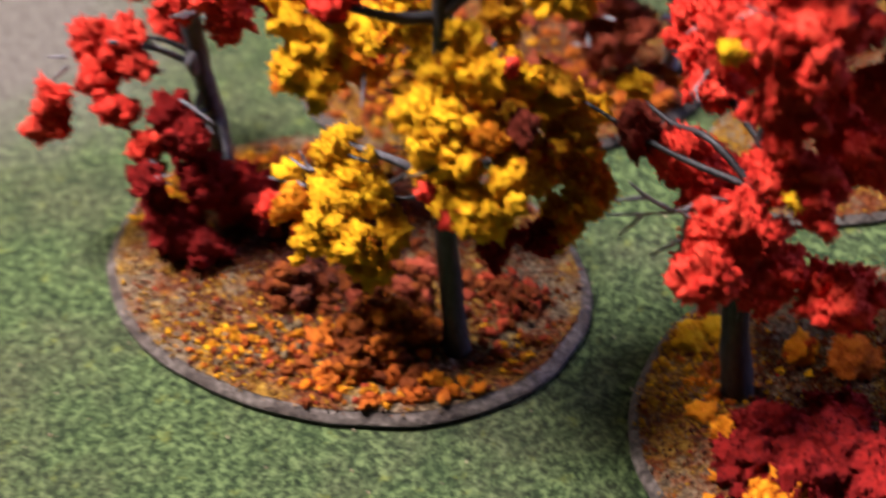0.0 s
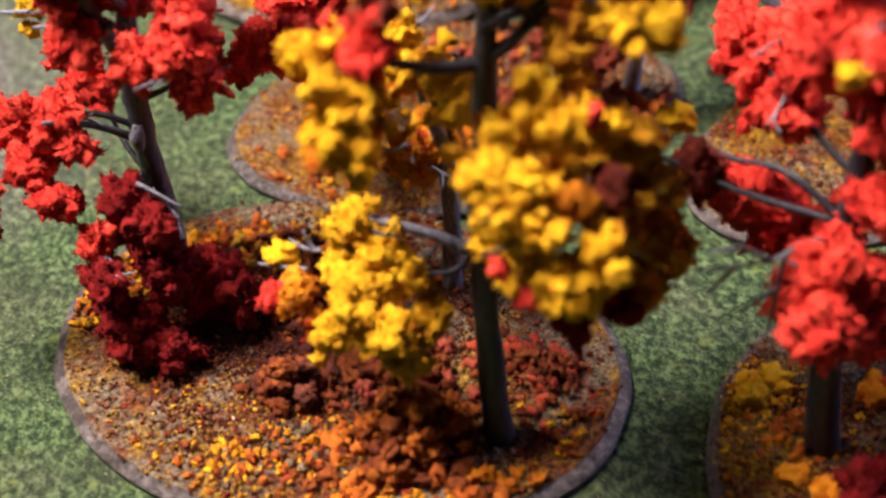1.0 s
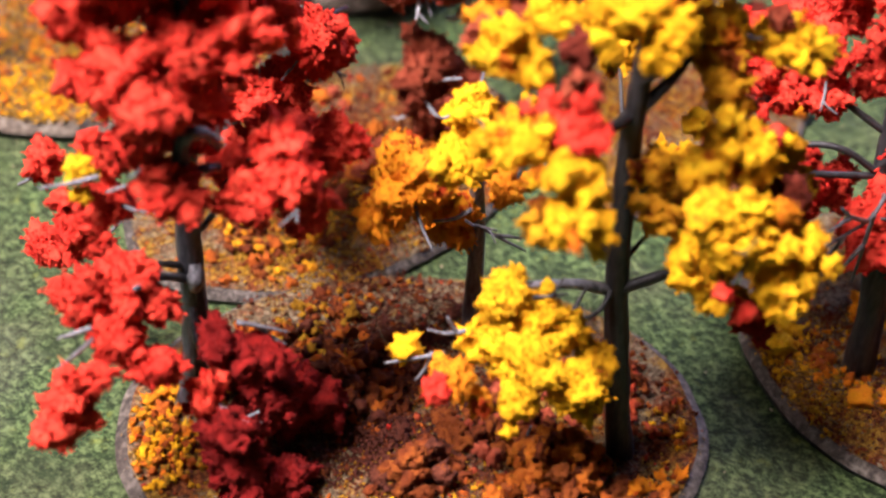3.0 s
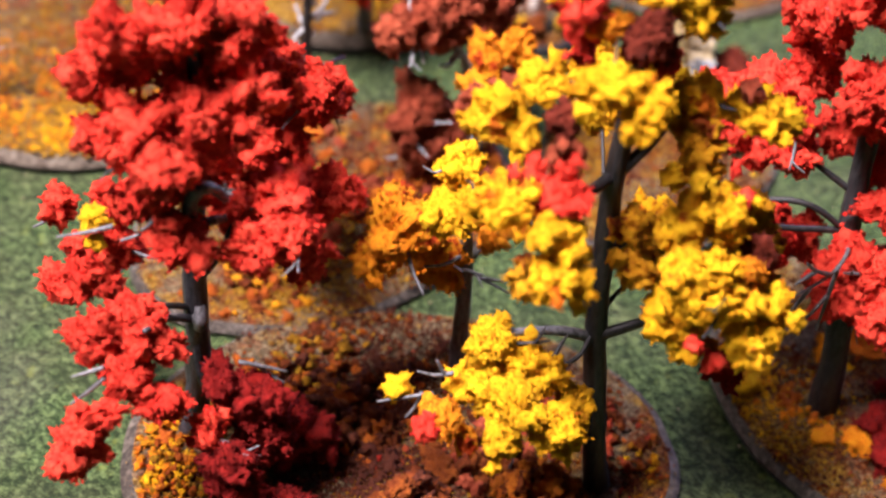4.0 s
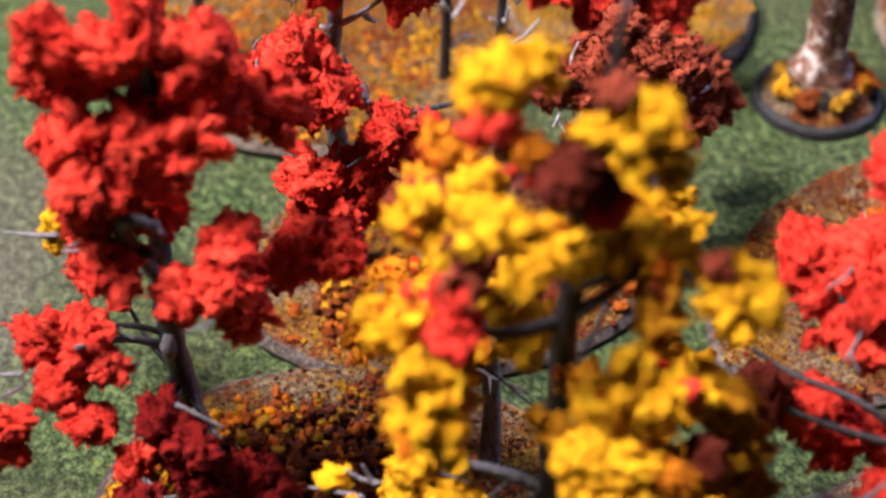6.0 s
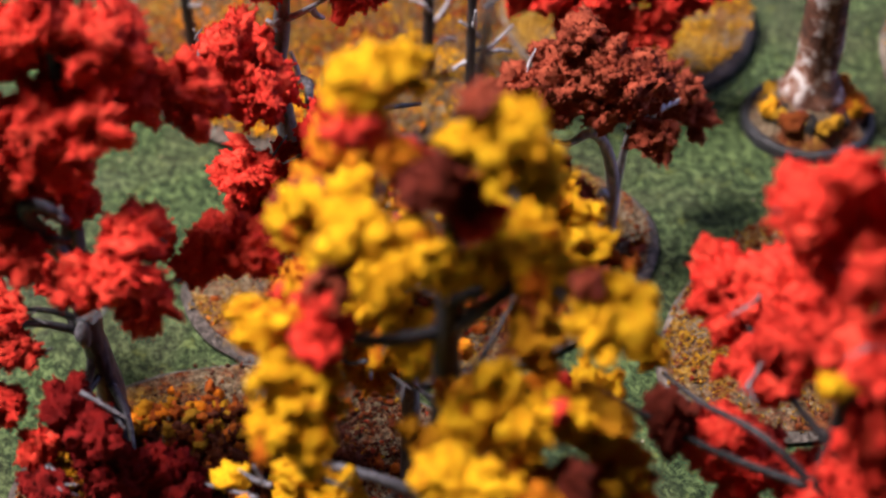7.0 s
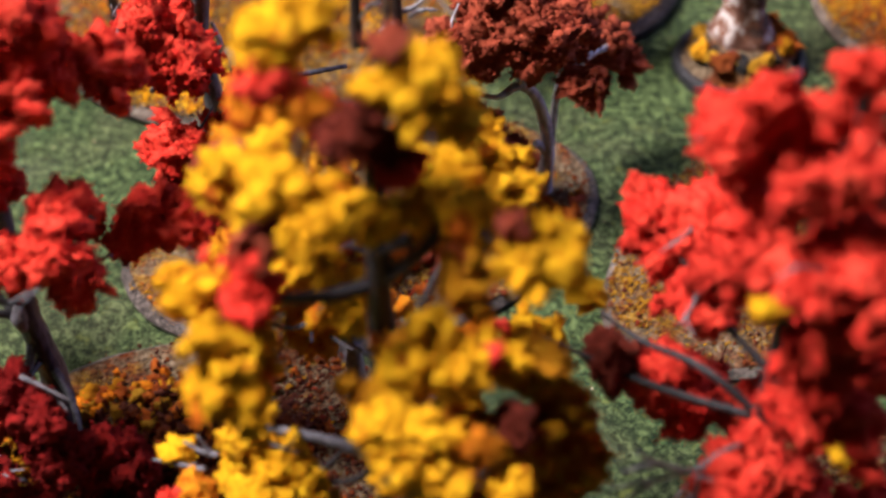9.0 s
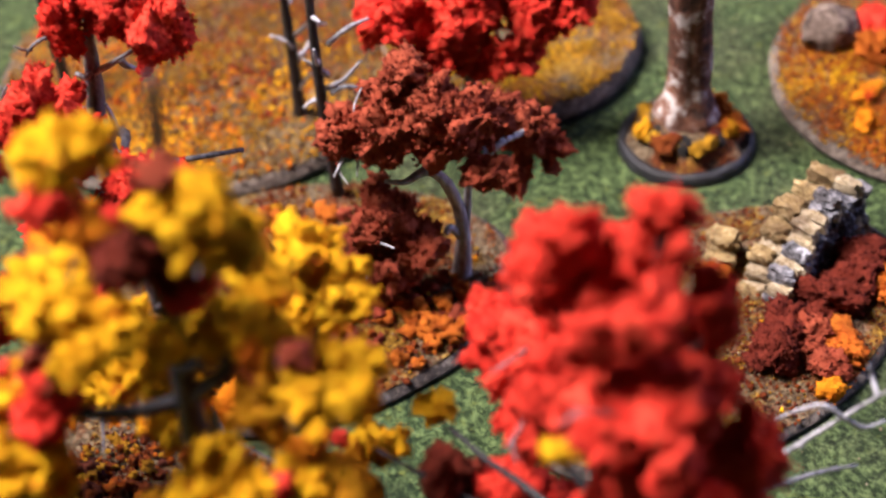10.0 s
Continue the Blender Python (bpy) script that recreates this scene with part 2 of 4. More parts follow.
def tube(name, points, radii, mat, parent, sides=8, wobble=0.12, label=""):
    """A tapered, slightly knobbly branch through points in mm; made in its parent's space."""
    base = parent.location / MM
    line = glide([Vector(p) - base for p in points])
    n = len(line)
    rs = np.interp(np.linspace(0, 1, n), np.linspace(0, 1, len(radii)), radii)
    verts, faces = [], []
    up = Vector((0.31, 0.87, 0.2))
    for i, p in enumerate(line):
        way = (line[min(i + 1, n - 1)] - line[max(i - 1, 0)]).normalized()
        side = way.cross(up).normalized()
        other = way.cross(side)
        for k in range(sides):
            a = 2 * math.pi * k / sides
            r = rs[i] * (1 + wobble * noise.noise(Vector((p.x * 0.3 + 3 * math.cos(a), p.y * 0.3 + 3 * math.sin(a), p.z * 0.16))))
            verts.append((p + (side * math.cos(a) + other * math.sin(a)) * r) * MM)
    for i in range(n - 1):
        for k in range(sides):
            j = (k + 1) % sides
            faces.append((i * sides + k, i * sides + j, (i + 1) * sides + j, (i + 1) * sides + k))
    faces.append(tuple(range(sides - 1, -1, -1)))
    faces.append(tuple((n - 1) * sides + k for k in range(sides)))
    return mesh_part(name, verts, faces, mat, parent, label, True)


def crumb_arrays(places, sizes, rng, subdiv=1, thin=1.0):
    """Many small uneven crumbs in one pair of arrays."""
    bm = bmesh.new()
    if subdiv:
        bmesh.ops.create_icosphere(bm, subdivisions=subdiv, radius=1)
    else:
        for v in ((1, 0, 0), (-1, 0, 0), (0, 1, 0), (0, -1, 0), (0, 0, 1), (0, 0, -1)):
            bm.verts.new(v)
        bm.verts.ensure_lookup_table()
        for f in ((0, 2, 4), (2, 1, 4), (1, 3, 4), (3, 0, 4), (2, 0, 5), (1, 2, 5), (3, 1, 5), (0, 3, 5)):
            bm.faces.new([bm.verts[i] for i in f])
    bm.verts.index_update()
    unit = np.array([v.co[:] for v in bm.verts])
    tris = np.array([[v.index for v in f.verts] for f in bm.faces])
    bm.free()
    n = len(places)
    shape = unit[None] * rng.uniform(0.6, 1.35, (n, len(unit), 1)) * rng.uniform(0.6, 1.4, (n, 1, 3)) * np.array([1, 1, thin])
    turn = rng.normal(size=(n, 4))
    turn /= np.linalg.norm(turn, axis=1, keepdims=True)
    w, x, y, z = turn.T
    rot = np.stack([np.stack([1 - 2 * (y * y + z * z), 2 * (x * y - z * w), 2 * (x * z + y * w)], -1), np.stack([2 * (x * y + z * w), 1 - 2 * (x * x + z * z), 2 * (y * z - x * w)], -1), np.stack([2 * (x * z - y * w), 2 * (y * z + x * w), 1 - 2 * (x * x + y * y)], -1)], 1)
    verts = np.einsum("nij,nkj->nki", rot, shape) * np.asarray(sizes)[:, None, None] + np.asarray(places)[:, None]
    faces = tris[None] + (np.arange(n) * len(unit))[:, None, None]
    return verts.reshape(-1, 3), faces.reshape(-1, 3)


def quick_mesh(name, verts, faces, mat=None, smooth=False):
    me = bpy.data.meshes.new(name)
    me.vertices.add(len(verts))
    me.vertices.foreach_set("co", np.ascontiguousarray(verts, dtype=np.float32).ravel())
    me.loops.add(len(faces) * 3)
    me.loops.foreach_set("vertex_index", np.ascontiguousarray(faces, dtype=np.int32).ravel())
    me.polygons.add(len(faces))
    me.polygons.foreach_set("loop_start", np.arange(len(faces), dtype=np.int32) * 3)
    me.update(calc_edges=True)
    if smooth:
        me.polygons.foreach_set("use_smooth", np.ones(len(faces), dtype=bool))
    if mat:
        me.materials.append(mat)
    return me


def ball(fine):
    bm = bmesh.new()
    bmesh.ops.create_icosphere(bm, subdivisions=fine, radius=1)
    way = np.array([v.co[:] for v in bm.verts])
    tris = np.array([[v.index for v in f.verts] for f in bm.faces])
    bm.free()
    return way / np.linalg.norm(way, axis=1, keepdims=True), tris


BALL = {fine: ball(fine) for fine in (2, 3, 4)}


def foam_shape(seed, fine=4, loose=1150, crumb=(0.03, 0.068), torn=1.0):
    """A torn lump of foam, about 1 in radius: lobes, billowed grain with creases, and loose crumbs."""
    rng = np.random.default_rng(seed)
    way, tris = BALL[fine]
    off = Vector(rng.uniform(-50, 50, 3))
    stretch = rng.uniform(0.75, 1.25, 3)
    body = np.empty_like(way)
    for i, d in enumerate(way):
        p = Vector(d * stretch)
        lobes = noise.noise(p * 1.5 + off) * 0.42 + noise.noise(p * 3.1 - off) * 0.26
        grain = abs(noise.noise(p * 5.5 + off)) * 0.34 + abs(noise.noise(p * 12 - off)) * 0.17 + (0.02 + 0.11 * (torn - 1)) * rng.normal()
        tear = noise.noise_vector(p * 2.6 + off) * 0.14 * torn
        body[i] = np.array(p) * max(0.62 + lobes * torn + grain, 0.22) + np.array(tear)
    pick = rng.choice(len(body), loose, replace=len(body) < loose)
    cv, cf = crumb_arrays(body[pick] * rng.uniform(0.98, 1.05, (loose, 1)), rng.uniform(crumb[0], crumb[1], loose), rng, 0)
    me = quick_mesh("foam_lump", np.concatenate([body, cv]), np.concatenate([tris, cf + len(body)]))
    me.polygons.foreach_set("use_smooth", np.arange(len(tris) + len(cf)) < len(tris))
    return me


FOAM = [foam_shape(100 + k) for k in range(18)]
CRUMBLY = [foam_shape(200 + k, 3, 300, (0.03, 0.075), 1.15) for k in range(12)]
TINY = [foam_shape(300 + k, 2, 40, (0.05, 0.13), 2.0) for k in range(8)]


def arrays_of(me):
    verts, faces = np.empty(len(me.vertices) * 3, np.float32), np.empty(len(me.loops), np.int32)
    me.vertices.foreach_get("co", verts)
    me.loops.foreach_get("vertex_index", faces)
    return verts.reshape(-1, 3).astype(float), faces.reshape(-1, 3)


TINY_ARRAYS = [arrays_of(me) for me in TINY]
for me in FOAM + CRUMBLY + TINY:
    me.materials.append(None)
chance = random.Random(7)


def lump(parent, mat, place, r, flat, name):
    ob = new(name, chance.choice(FOAM if r > 4.2 else CRUMBLY if r > 2.4 else TINY))
    ob.parent = parent
    ob.location = place * MM - parent.location
    ob.rotation_euler = [chance.uniform(0, 6.28) for _ in range(3)] if flat == 1 else (0, 0, chance.uniform(0, 6.28))
    s = r * 1.05 * MM
    ob.scale = (s * chance.uniform(0.8, 1.2), s * chance.uniform(0.8, 1.2), s * chance.uniform(0.8, 1.2) * flat)
    ob.material_slots[0].link = "OBJECT"
    ob.material_slots[0].material = mat
    return ob


def clump(parent, mat, x, y, z, r, flat=1.0, name="foliage_clump"):
    """A lump of foam at a place in mm, with a few torn bits on its sides."""
    place = Vector((x, y, z))
    ob = lump(parent, mat, place, r, flat, name)
    if r > 4.5 and flat == 1:
        for _ in range(2):
            way = Vector([chance.gauss(0, 1) for _ in range(3)]).normalized()
            tuft = lump(parent, mat, place + way * r * chance.uniform(0.8, 1.1), r * chance.uniform(0.32, 0.5), 1, "foliage_tuft")
            tuft.parent = ob
            tuft.matrix_parent_inverse = ob.matrix_basis.inverted()
    return ob


def limbs(parent, trunk, mat=None, rise=12, thick=1.0):
    """Branches from the trunk line (in mm) to those clumps that no other clump nearer the trunk holds."""
    base = parent.location / MM
    line = glide(trunk, 6)
    lumps = []
    for ob in [o for o in parent.children if o.name.startswith("foliage_clump")]:
        goal = ob.location / MM + base
        root = min((p for p in line), key=lambda p: (p - goal).length + 0.7 * abs(p.z - (goal.z - rise)))
        lumps.append(((root - goal).length, goal, root, ob.scale[0] / MM))
    lumps.sort(key=lambda l: l[0])
    for i, (d, goal, root, r) in enumerate(lumps):
        if d < 8 or any((g - goal).length < 1.7 * (q + r) for _, g, _, q in lumps[:i]):
            continue
        mid = (root + goal) / 2 + Vector((chance.uniform(-2, 2), chance.uniform(-2, 2), chance.uniform(-4, 1)))
        tube("branch", [root, mid, goal], [thick, thick * 0.75, thick * 0.4], mat or BARK, parent, 7)


def twig(parent, points, r=0.8, mat=None):
    return tube("twig", points, [r, r * 0.8, r * 0.45], mat or TWIG, parent, 6, 0.1)


def stubs(parent, count, seed, mat=None, length=6):
    """Short bare twig ends that stick out of a tree's clumps."""
    r = random.Random(seed)
    base = parent.location / MM
    lumps = [o for o in parent.children if o.name.startswith("foliage_clump") and o.scale[0] / MM > 5]
    for _ in range(count):
        ob = r.choice(lumps)
        c = ob.location / MM + base
        way = Vector((r.gauss(0, 1), r.gauss(0, 1), r.gauss(-0.3, 0.6))).normalized()
        size = ob.scale[0] / MM
        a, b = c + way * size * 0.5, c + way * (size + r.uniform(0.3, 1) * length)
        bend = Vector((r.uniform(-1, 1), r.uniform(-1, 1), r.uniform(-1, 1)))
        twig(parent, [a, (a + b) / 2 + bend, b], r.uniform(0.35, 0.6), mat)
        if r.random() < 0.5:
            side = way.cross(Vector((r.uniform(-1, 1), r.uniform(-1, 1), r.uniform(-1, 1)))).normalized()
            m = (a + 2 * b) / 3
            twig(parent, [m, m + (way + side) * 1.5, m + (way + side * 1.3) * 3], 0.35, mat)


def disc(label, cx, cy, rx, ry, seed, mound=3.0, height=4.0, rim_mat=None, turn=0.0):
    """A scenic base: an uneven sanded disc with a sloped grey rim."""
    base = thing("scenic_base", cx, cy, 0, label, "scenic base", "scenic bases on the mat")
    off = seed * 7.3
    around, rings = 120, 22
    rim_v, rim_f, top_v, top_f = [], [], [], []

    def out(a):
        w = 1 + 0.035 * noise.noise(Vector((math.cos(a) * 1.3, math.sin(a) * 1.3, off))) + 0.012 * noise.noise(Vector((math.cos(a) * 5, math.sin(a) * 5, off)))
        u, v = rx * w * math.cos(a), ry * w * math.sin(a)
        return Vector((u * math.cos(turn) - v * math.sin(turn), u * math.sin(turn) + v * math.cos(turn), 0))

    def lift(p, s):
        return height + mound * (1 - s * s) * (0.6 + 0.6 * noise.noise(Vector((p.x * 0.035, p.y * 0.035, off)))) + 0.5 * noise.noise(Vector((p.x * 0.22, p.y * 0.22, off)))

    edge_v, edge_f = [], []
    for s, h in ((0.985, 0.0), (1.0, 0.1), (1.004, 0.42)):
        for k in range(around):
            p = out(2 * math.pi * k / around) * s
            edge_v.append(Vector((p.x, p.y, h * height)) * MM)
    for i in range(2):
        for k in range(around):
            j = (k + 1) % around
            edge_f.append((i * around + k, i * around + j, (i + 1) * around + j, (i + 1) * around + k))
    mesh_part("edge", edge_v, edge_f, BLACK, base, "dark lower edge", True)
    profile = [(1.004, 0.42), (1.0, 0.55), (0.982, 0.78), (0.962, 0.95)]
    for s, h in profile:
        for k in range(around):
            p = out(2 * math.pi * k / around) * s
            rim_v.append(Vector((p.x, p.y, h * height + (0.25 * noise.noise(Vector((p.x * 0.4, p.y * 0.4, off))) if h > 0.5 else 0))) * MM)
    for k in range(around):
        p = out(2 * math.pi * k / around) * (0.952 + 0.014 * noise.noise(Vector((math.cos(2 * math.pi * k / around) * 9, math.sin(2 * math.pi * k / around) * 9, off))))
        rim_v.append(Vector((p.x, p.y, lift(p, 0.952) - 0.2 + 0.5 * noise.noise(Vector((p.x * 0.3, p.y * 0.3, off))))) * MM)
    for i in range(len(profile)):
        for k in range(around):
            j = (k + 1) % around
            rim_f.append((i * around + k, i * around + j, (i + 1) * around + j, (i + 1) * around + k))
    mesh_part("rim", rim_v, rim_f, rim_mat or RIM, base, "rough grey painted sloping rim", True)
    for i in range(rings):
        s = 0.962 * (1 - i / rings)
        for k in range(around):
            p = out(2 * math.pi * k / around) * s
            top_v.append(Vector((p.x, p.y, lift(p, s))) * MM)
    top_v.append(Vector((0, 0, lift(Vector((0, 0, 0)), 0))) * MM)
    for i in range(rings - 1):
        for k in range(around):
            j = (k + 1) % around
            top_f.append((i * around + k, i * around + j, (i + 1) * around + j, (i + 1) * around + k))
    for k in range(around):
        top_f.append(((rings - 1) * around + k, (rings - 1) * around + (k + 1) % around, len(top_v) - 1))
    mesh_part("soil", top_v, top_f, SOIL, base, "sand-textured brown soil top", True)

    def ground(x, y):
        p = Vector((x - cx, y - cy, 0))
        u, v = p.x * math.cos(turn) + p.y * math.sin(turn), p.y * math.cos(turn) - p.x * math.sin(turn)
        s = p.length / max(out(math.atan2(v / ry, u / rx)).length, 1)
        return lift(p, min(s, 1)), s

    return base, ground


def litter(base, ground, mat, count, cx, cy, spread, lo, hi, seed, label, pile=0.0):
    """Loose crumbs of leaf scatter on a base: centre, spread and sizes in mm."""
    rng = np.random.default_rng(seed)
    org = base.location / MM
    places, sizes = [], []
    while len(places) < count:
        x, y = rng.normal(cx, spread), rng.normal(cy, spread)
        z, s = ground(x, y)
        patch = noise.noise(Vector((x * 0.09, y * 0.09, seed * 1.7)))
        if s > 0.985 or s > 0.955 and rng.random() < 0.55 or patch < rng.uniform(-0.45, 0.25):
            if rng.random() < 0.02:
                count -= 1
            continue
        size = rng.uniform(lo, hi) * rng.uniform(0.7, 1.0)
        places.append((x - org.x, y - org.y, z + size * rng.uniform(0.1, 0.7) + pile * max(patch, 0) * rng.random()))
        sizes.append(size)
    verts, faces = crumb_arrays(np.array(places) * MM, np.array(sizes) * MM, rng, 0, 0.45)
    ob = new("leaf_litter", quick_mesh("leaf_litter", verts, faces, mat))
    ob.parent = base
    return tagged(ob, label, kind="stuff")


def shrubs(base, ground, mats, cx, cy, sx, sy, count, lo, hi, seed, rise=1.0):
    """A patch of small foam shrubs heaped on a base, highest in its middle."""
    r = random.Random(seed)
    org = base.location / MM
    loose = {}
    for _ in range(int(1.5 * count)):
        u, v = r.gauss(0, 0.5), r.gauss(0, 0.5)
        x, y = cx + u * sx, cy + v * sy
        z, s = ground(x, y)
        if s > 0.95:
            continue
        size = 0.72 * r.uniform(lo, hi)
        heap = max(0, 1 - (u * u + v * v)) * rise * r.random()
        place = Vector((x, y, z + size * 0.3 + heap))
        mat = r.choice(mats)
        if size > 2.4:
            lump(base, mat, place, size, 1, "foam_bush")
            continue
        verts, faces = TINY_ARRAYS[r.randrange(len(TINY))]
        turn = np.array(Matrix.Rotation(r.uniform(0, 6.28), 3, "Z") @ Matrix.Rotation(r.uniform(0, 6.28), 3, "X"))
        loose.setdefault(mat.name, (mat, []))[1].append((((verts * size) @ turn.T + np.array(place - org)) * MM, faces))
    for mat, bits in loose.values():
        starts = np.cumsum([0] + [len(v) for v, _ in bits[:-1]])
        me = quick_mesh("foam_litter", np.concatenate([v for v, _ in bits]), np.concatenate([f + n for (_, f), n in zip(bits, starts)]), mat, True)
        ob = new("foam_litter", me)
        ob.parent = base
        tagged(ob, "loose crumbs of " + mat.name.replace("_", " ").replace(" crumbs", " foam"), kind="stuff")


# ---- an unseen room added round the table, its dark walls cut bounced light ----
def structure(name, bm, mat):
    return tagged(part(name, bm, mat), kind="structure")


structure("floor", box_bm(-2.2, 2.2, -2.2, 2.4, -0.82, -0.76), FLOORING)
structure("ceiling", box_bm(-2.2, 2.2, -2.2, 2.4, 1.70, 1.76), UNSEEN_WALLS)
structure("wall_west", box_bm(-2.2, -2.1, -2.1, 2.3, -0.76, 1.70), UNSEEN_WALLS)
structure("wall_south", box_bm(-2.2, 2.2, -2.2, -2.1, -0.76, 1.70), UNSEEN_WALLS)
structure("wall_north", box_bm(-2.2, 2.2, 2.3, 2.4, -0.76, 1.70), UNSEEN_WALLS)
wall_e = bmesh.new()
for y0, y1, z0, z1 in ((-2.1, -0.3, -0.76, 1.70), (1.0, 2.3, -0.76, 1.70), (-0.3, 1.0, -0.76, 0.2), (-0.3, 1.0, 1.3, 1.70)):
    bmesh.ops.create_cube(wall_e, size=1, matrix=Matrix.Translation((2.05, (y0 + y1) / 2, (z0 + z1) / 2)) @ Matrix.Diagonal((0.1, y1 - y0, z1 - z0, 1)))
structure("wall_east", wall_e, UNSEEN_WALLS)

table = thing("table", 0, 0, -30, "plain wooden table under the printed grass mat", "table")
part("tabletop", box_bm(-0.75, 0.75, -0.6, 0.9, -0.002, 0.028, 0.003), FLOORING, table)
for x in (-0.7, 0.7):
    for y in (-0.55, 0.85):
        part("leg", box_bm(x - 0.025, x + 0.025, y - 0.025, y + 0.025, -0.73, -0.002, 0.003), FLOORING, table)

grass_mat = part("gaming_mat", box_bm(-0.74, 0.74, -0.59, 0.89, -0.002, 0.0), MAT)
tagged(grass_mat, "printed green grass mat with a worn grey-brown track", "mat")

# ---- scenic bases ----
base_a, ground_a = disc("round scenic base with orange and yellow leaf litter under two trees", -31, 41, 71.8, 57, 1, 3.0, 4.0, TANRIM, math.radians(-38))
base_b, ground_b = disc("round scenic base with yellow litter and dark red bushes", 97, -33, 58, 57, 2, 2.0, 4.0, TANRIM)
base_c, ground_c = disc("oval scenic base with rust-coloured litter behind the first trees", 22, 130, 67, 46, 3, 3.0, 4.0)
base_e, ground_e = disc("large scenic base with yellow and orange litter and bare trunks", 22, 246, 70, 68, 4, 3.0, 6.0, SANDRIM)
base_f, ground_f = disc("scenic base with yellow flock and a pale sandy rim", 112, 222, 42, 42, 5, 1.0, 9.0, SANDRIM)
base_g, ground_g = disc("scenic base with a grey boulder and yellow litter", 242, 166, 60, 58, 6, 3.0, 4.0, SANDRIM)
base_w, ground_w = disc("scenic base under the ruined stone wall", 130, 85, 62, 38, 8, 3.0, 3.5, TANRIM, math.radians(24))

Y_LIT, O_LIT, R_LIT, T_LIT = "crumbs of yellow leaf scatter", "crumbs of orange leaf scatter", "crumbs of rust-brown leaf scatter", "fine tan sand grains"
for base, ground, cx, cy, n, seed in ((base_a, ground_a, -32, 37, 1.0, 10), (base_b, ground_b, 97, -33, 0.8, 20), (base_c, ground_c, 22, 130, 0.9, 30), (base_e, ground_e, 22, 230, 0.6, 40), (base_g, ground_g, 215, 166, 0.35, 60), (base_w, ground_w, 128, 84, 0.75, 70)):
    litter(base, ground, TAN, int(6500 * n), cx, cy, 42, 0.25, 0.55, seed, T_LIT)
    litter(base, ground, GOLD_LITTER, int(1300 * n), cx - 8, cy - 14, 30, 0.25, 0.55, seed + 1, Y_LIT, 1.0)
    litter(base, ground, ORANGE_LITTER, int(350 * n), cx, cy, 34, 0.3, 0.8, seed + 2, O_LIT, 1.0)
    litter(base, ground, RUST_LITTER, int(3600 * n), cx + 5, cy + 5, 32, 0.25, 0.75, seed + 3, R_LIT, 1.5)
    litter(base, ground, BROWN_LITTER, int(3600 * n), cx + 5, cy + 8, 30, 0.25, 0.75, seed + 4, "crumbs of dark brown leaf scatter", 1.5)
    litter(base, ground, RUST_LITTER, int(900 * n), cx + 4, cy + 2, 32, 0.5, 1.4, seed + 8, R_LIT, 1.0)
    litter(base, ground, GOLD_LITTER, int(260 * n), cx - 6, cy - 6, 34, 0.4, 0.9, seed + 9, Y_LIT, 1.0)
    litter(base, ground, CORAL, int(60 * n), cx + 8, cy, 34, 0.5, 1.3, seed + 200, "coral-red crumbs of leaf scatter", 1.0)
    litter(base, ground, RED, int(14 * n), cx, cy, 32, 0.5, 1.1, seed + 5, "larger red crumbs of leaf scatter", 0.8)
    litter(base, ground, YELLOW, int(14 * n), cx, cy, 34, 0.5, 1.2, seed + 7, "larger yellow crumbs of leaf scatter", 0.8)
    litter(base, ground, CREAM, int(26 * n), cx, cy, 32, 0.5, 1.1, seed + 6, "small pale stones", 0.5)


litter(base_f, ground_f, YELLOW, 1600, 118, 205, 26, 0.3, 0.8, 50, Y_LIT, 0.6)
litter(base_f, ground_f, GOLD_LITTER, 5500, 112, 215, 26, 0.3, 0.8, 51, O_LIT, 0.6)
litter(base_a, ground_a, YELLOW, 90, -58, 6, 15, 0.6, 1.4, 18, Y_LIT, 0.8)
litter(base_a, ground_a, GOLD_LITTER, 900, -60, 8, 16, 0.3, 0.8, 19, Y_LIT, 0.8)
litter(base_a, ground_a, CORAL, 90, -36, -10, 14, 0.5, 1.4, 118, O_LIT, 0.8)
litter(base_b, ground_b, YELLOW, 160, 54, -8, 8, 0.5, 1.2, 28, Y_LIT, 1.0)
litter(base_b, ground_b, GOLD_LITTER, 500, 52, -22, 12, 0.4, 0.9, 29, Y_LIT, 1.0)
litter(base_e, ground_e, TAN, 6000, 15, 220, 42, 0.4, 1.0, 47, T_LIT, 0.6)
# extra dark litter here also paints in the shade between low bush and heap
litter(base_a, ground_a, BROWN_LITTER, 2600, -44, 36, 13, 0.4, 0.95, 15, "crumbs of dark brown leaf scatter", 2.0)
litter(base_a, ground_a, BROWN_LITTER, 2600, -26, 62, 16, 0.4, 0.95, 16, "crumbs of dark brown leaf scatter", 2.5)
litter(base_e, ground_e, GOLD_LITTER, 7000, 0, 215, 44, 0.4, 1.0, 45, Y_LIT, 1.0)
litter(base_e, ground_e, ORANGE_LITTER, 900, 25, 225, 40, 0.4, 1.1, 46, O_LIT, 1.0)
litter(base_c, ground_c, GOLD_LITTER, 3500, -8, 118, 22, 0.3, 0.8, 38, Y_LIT, 1.0)
litter(base_g, ground_g, ORANGE_LITTER, 5000, 215, 160, 26, 0.4, 1.1, 69, O_LIT, 0.8)
litter(base_w, ground_w, GOLD_LITTER, 2600, 100, 86, 18, 0.3, 0.75, 78, Y_LIT, 0.8)
litter(base_g, ground_g, YELLOW, 2600, 205, 160, 18, 0.3, 0.9, 68, Y_LIT, 0.8)


def bush(base, ground, mat, x, y, r, lift=0.35, flat=0.8):
    return clump(base, mat, x, y, ground(x, y)[0] + r * lift, r, flat, "foam_bush")


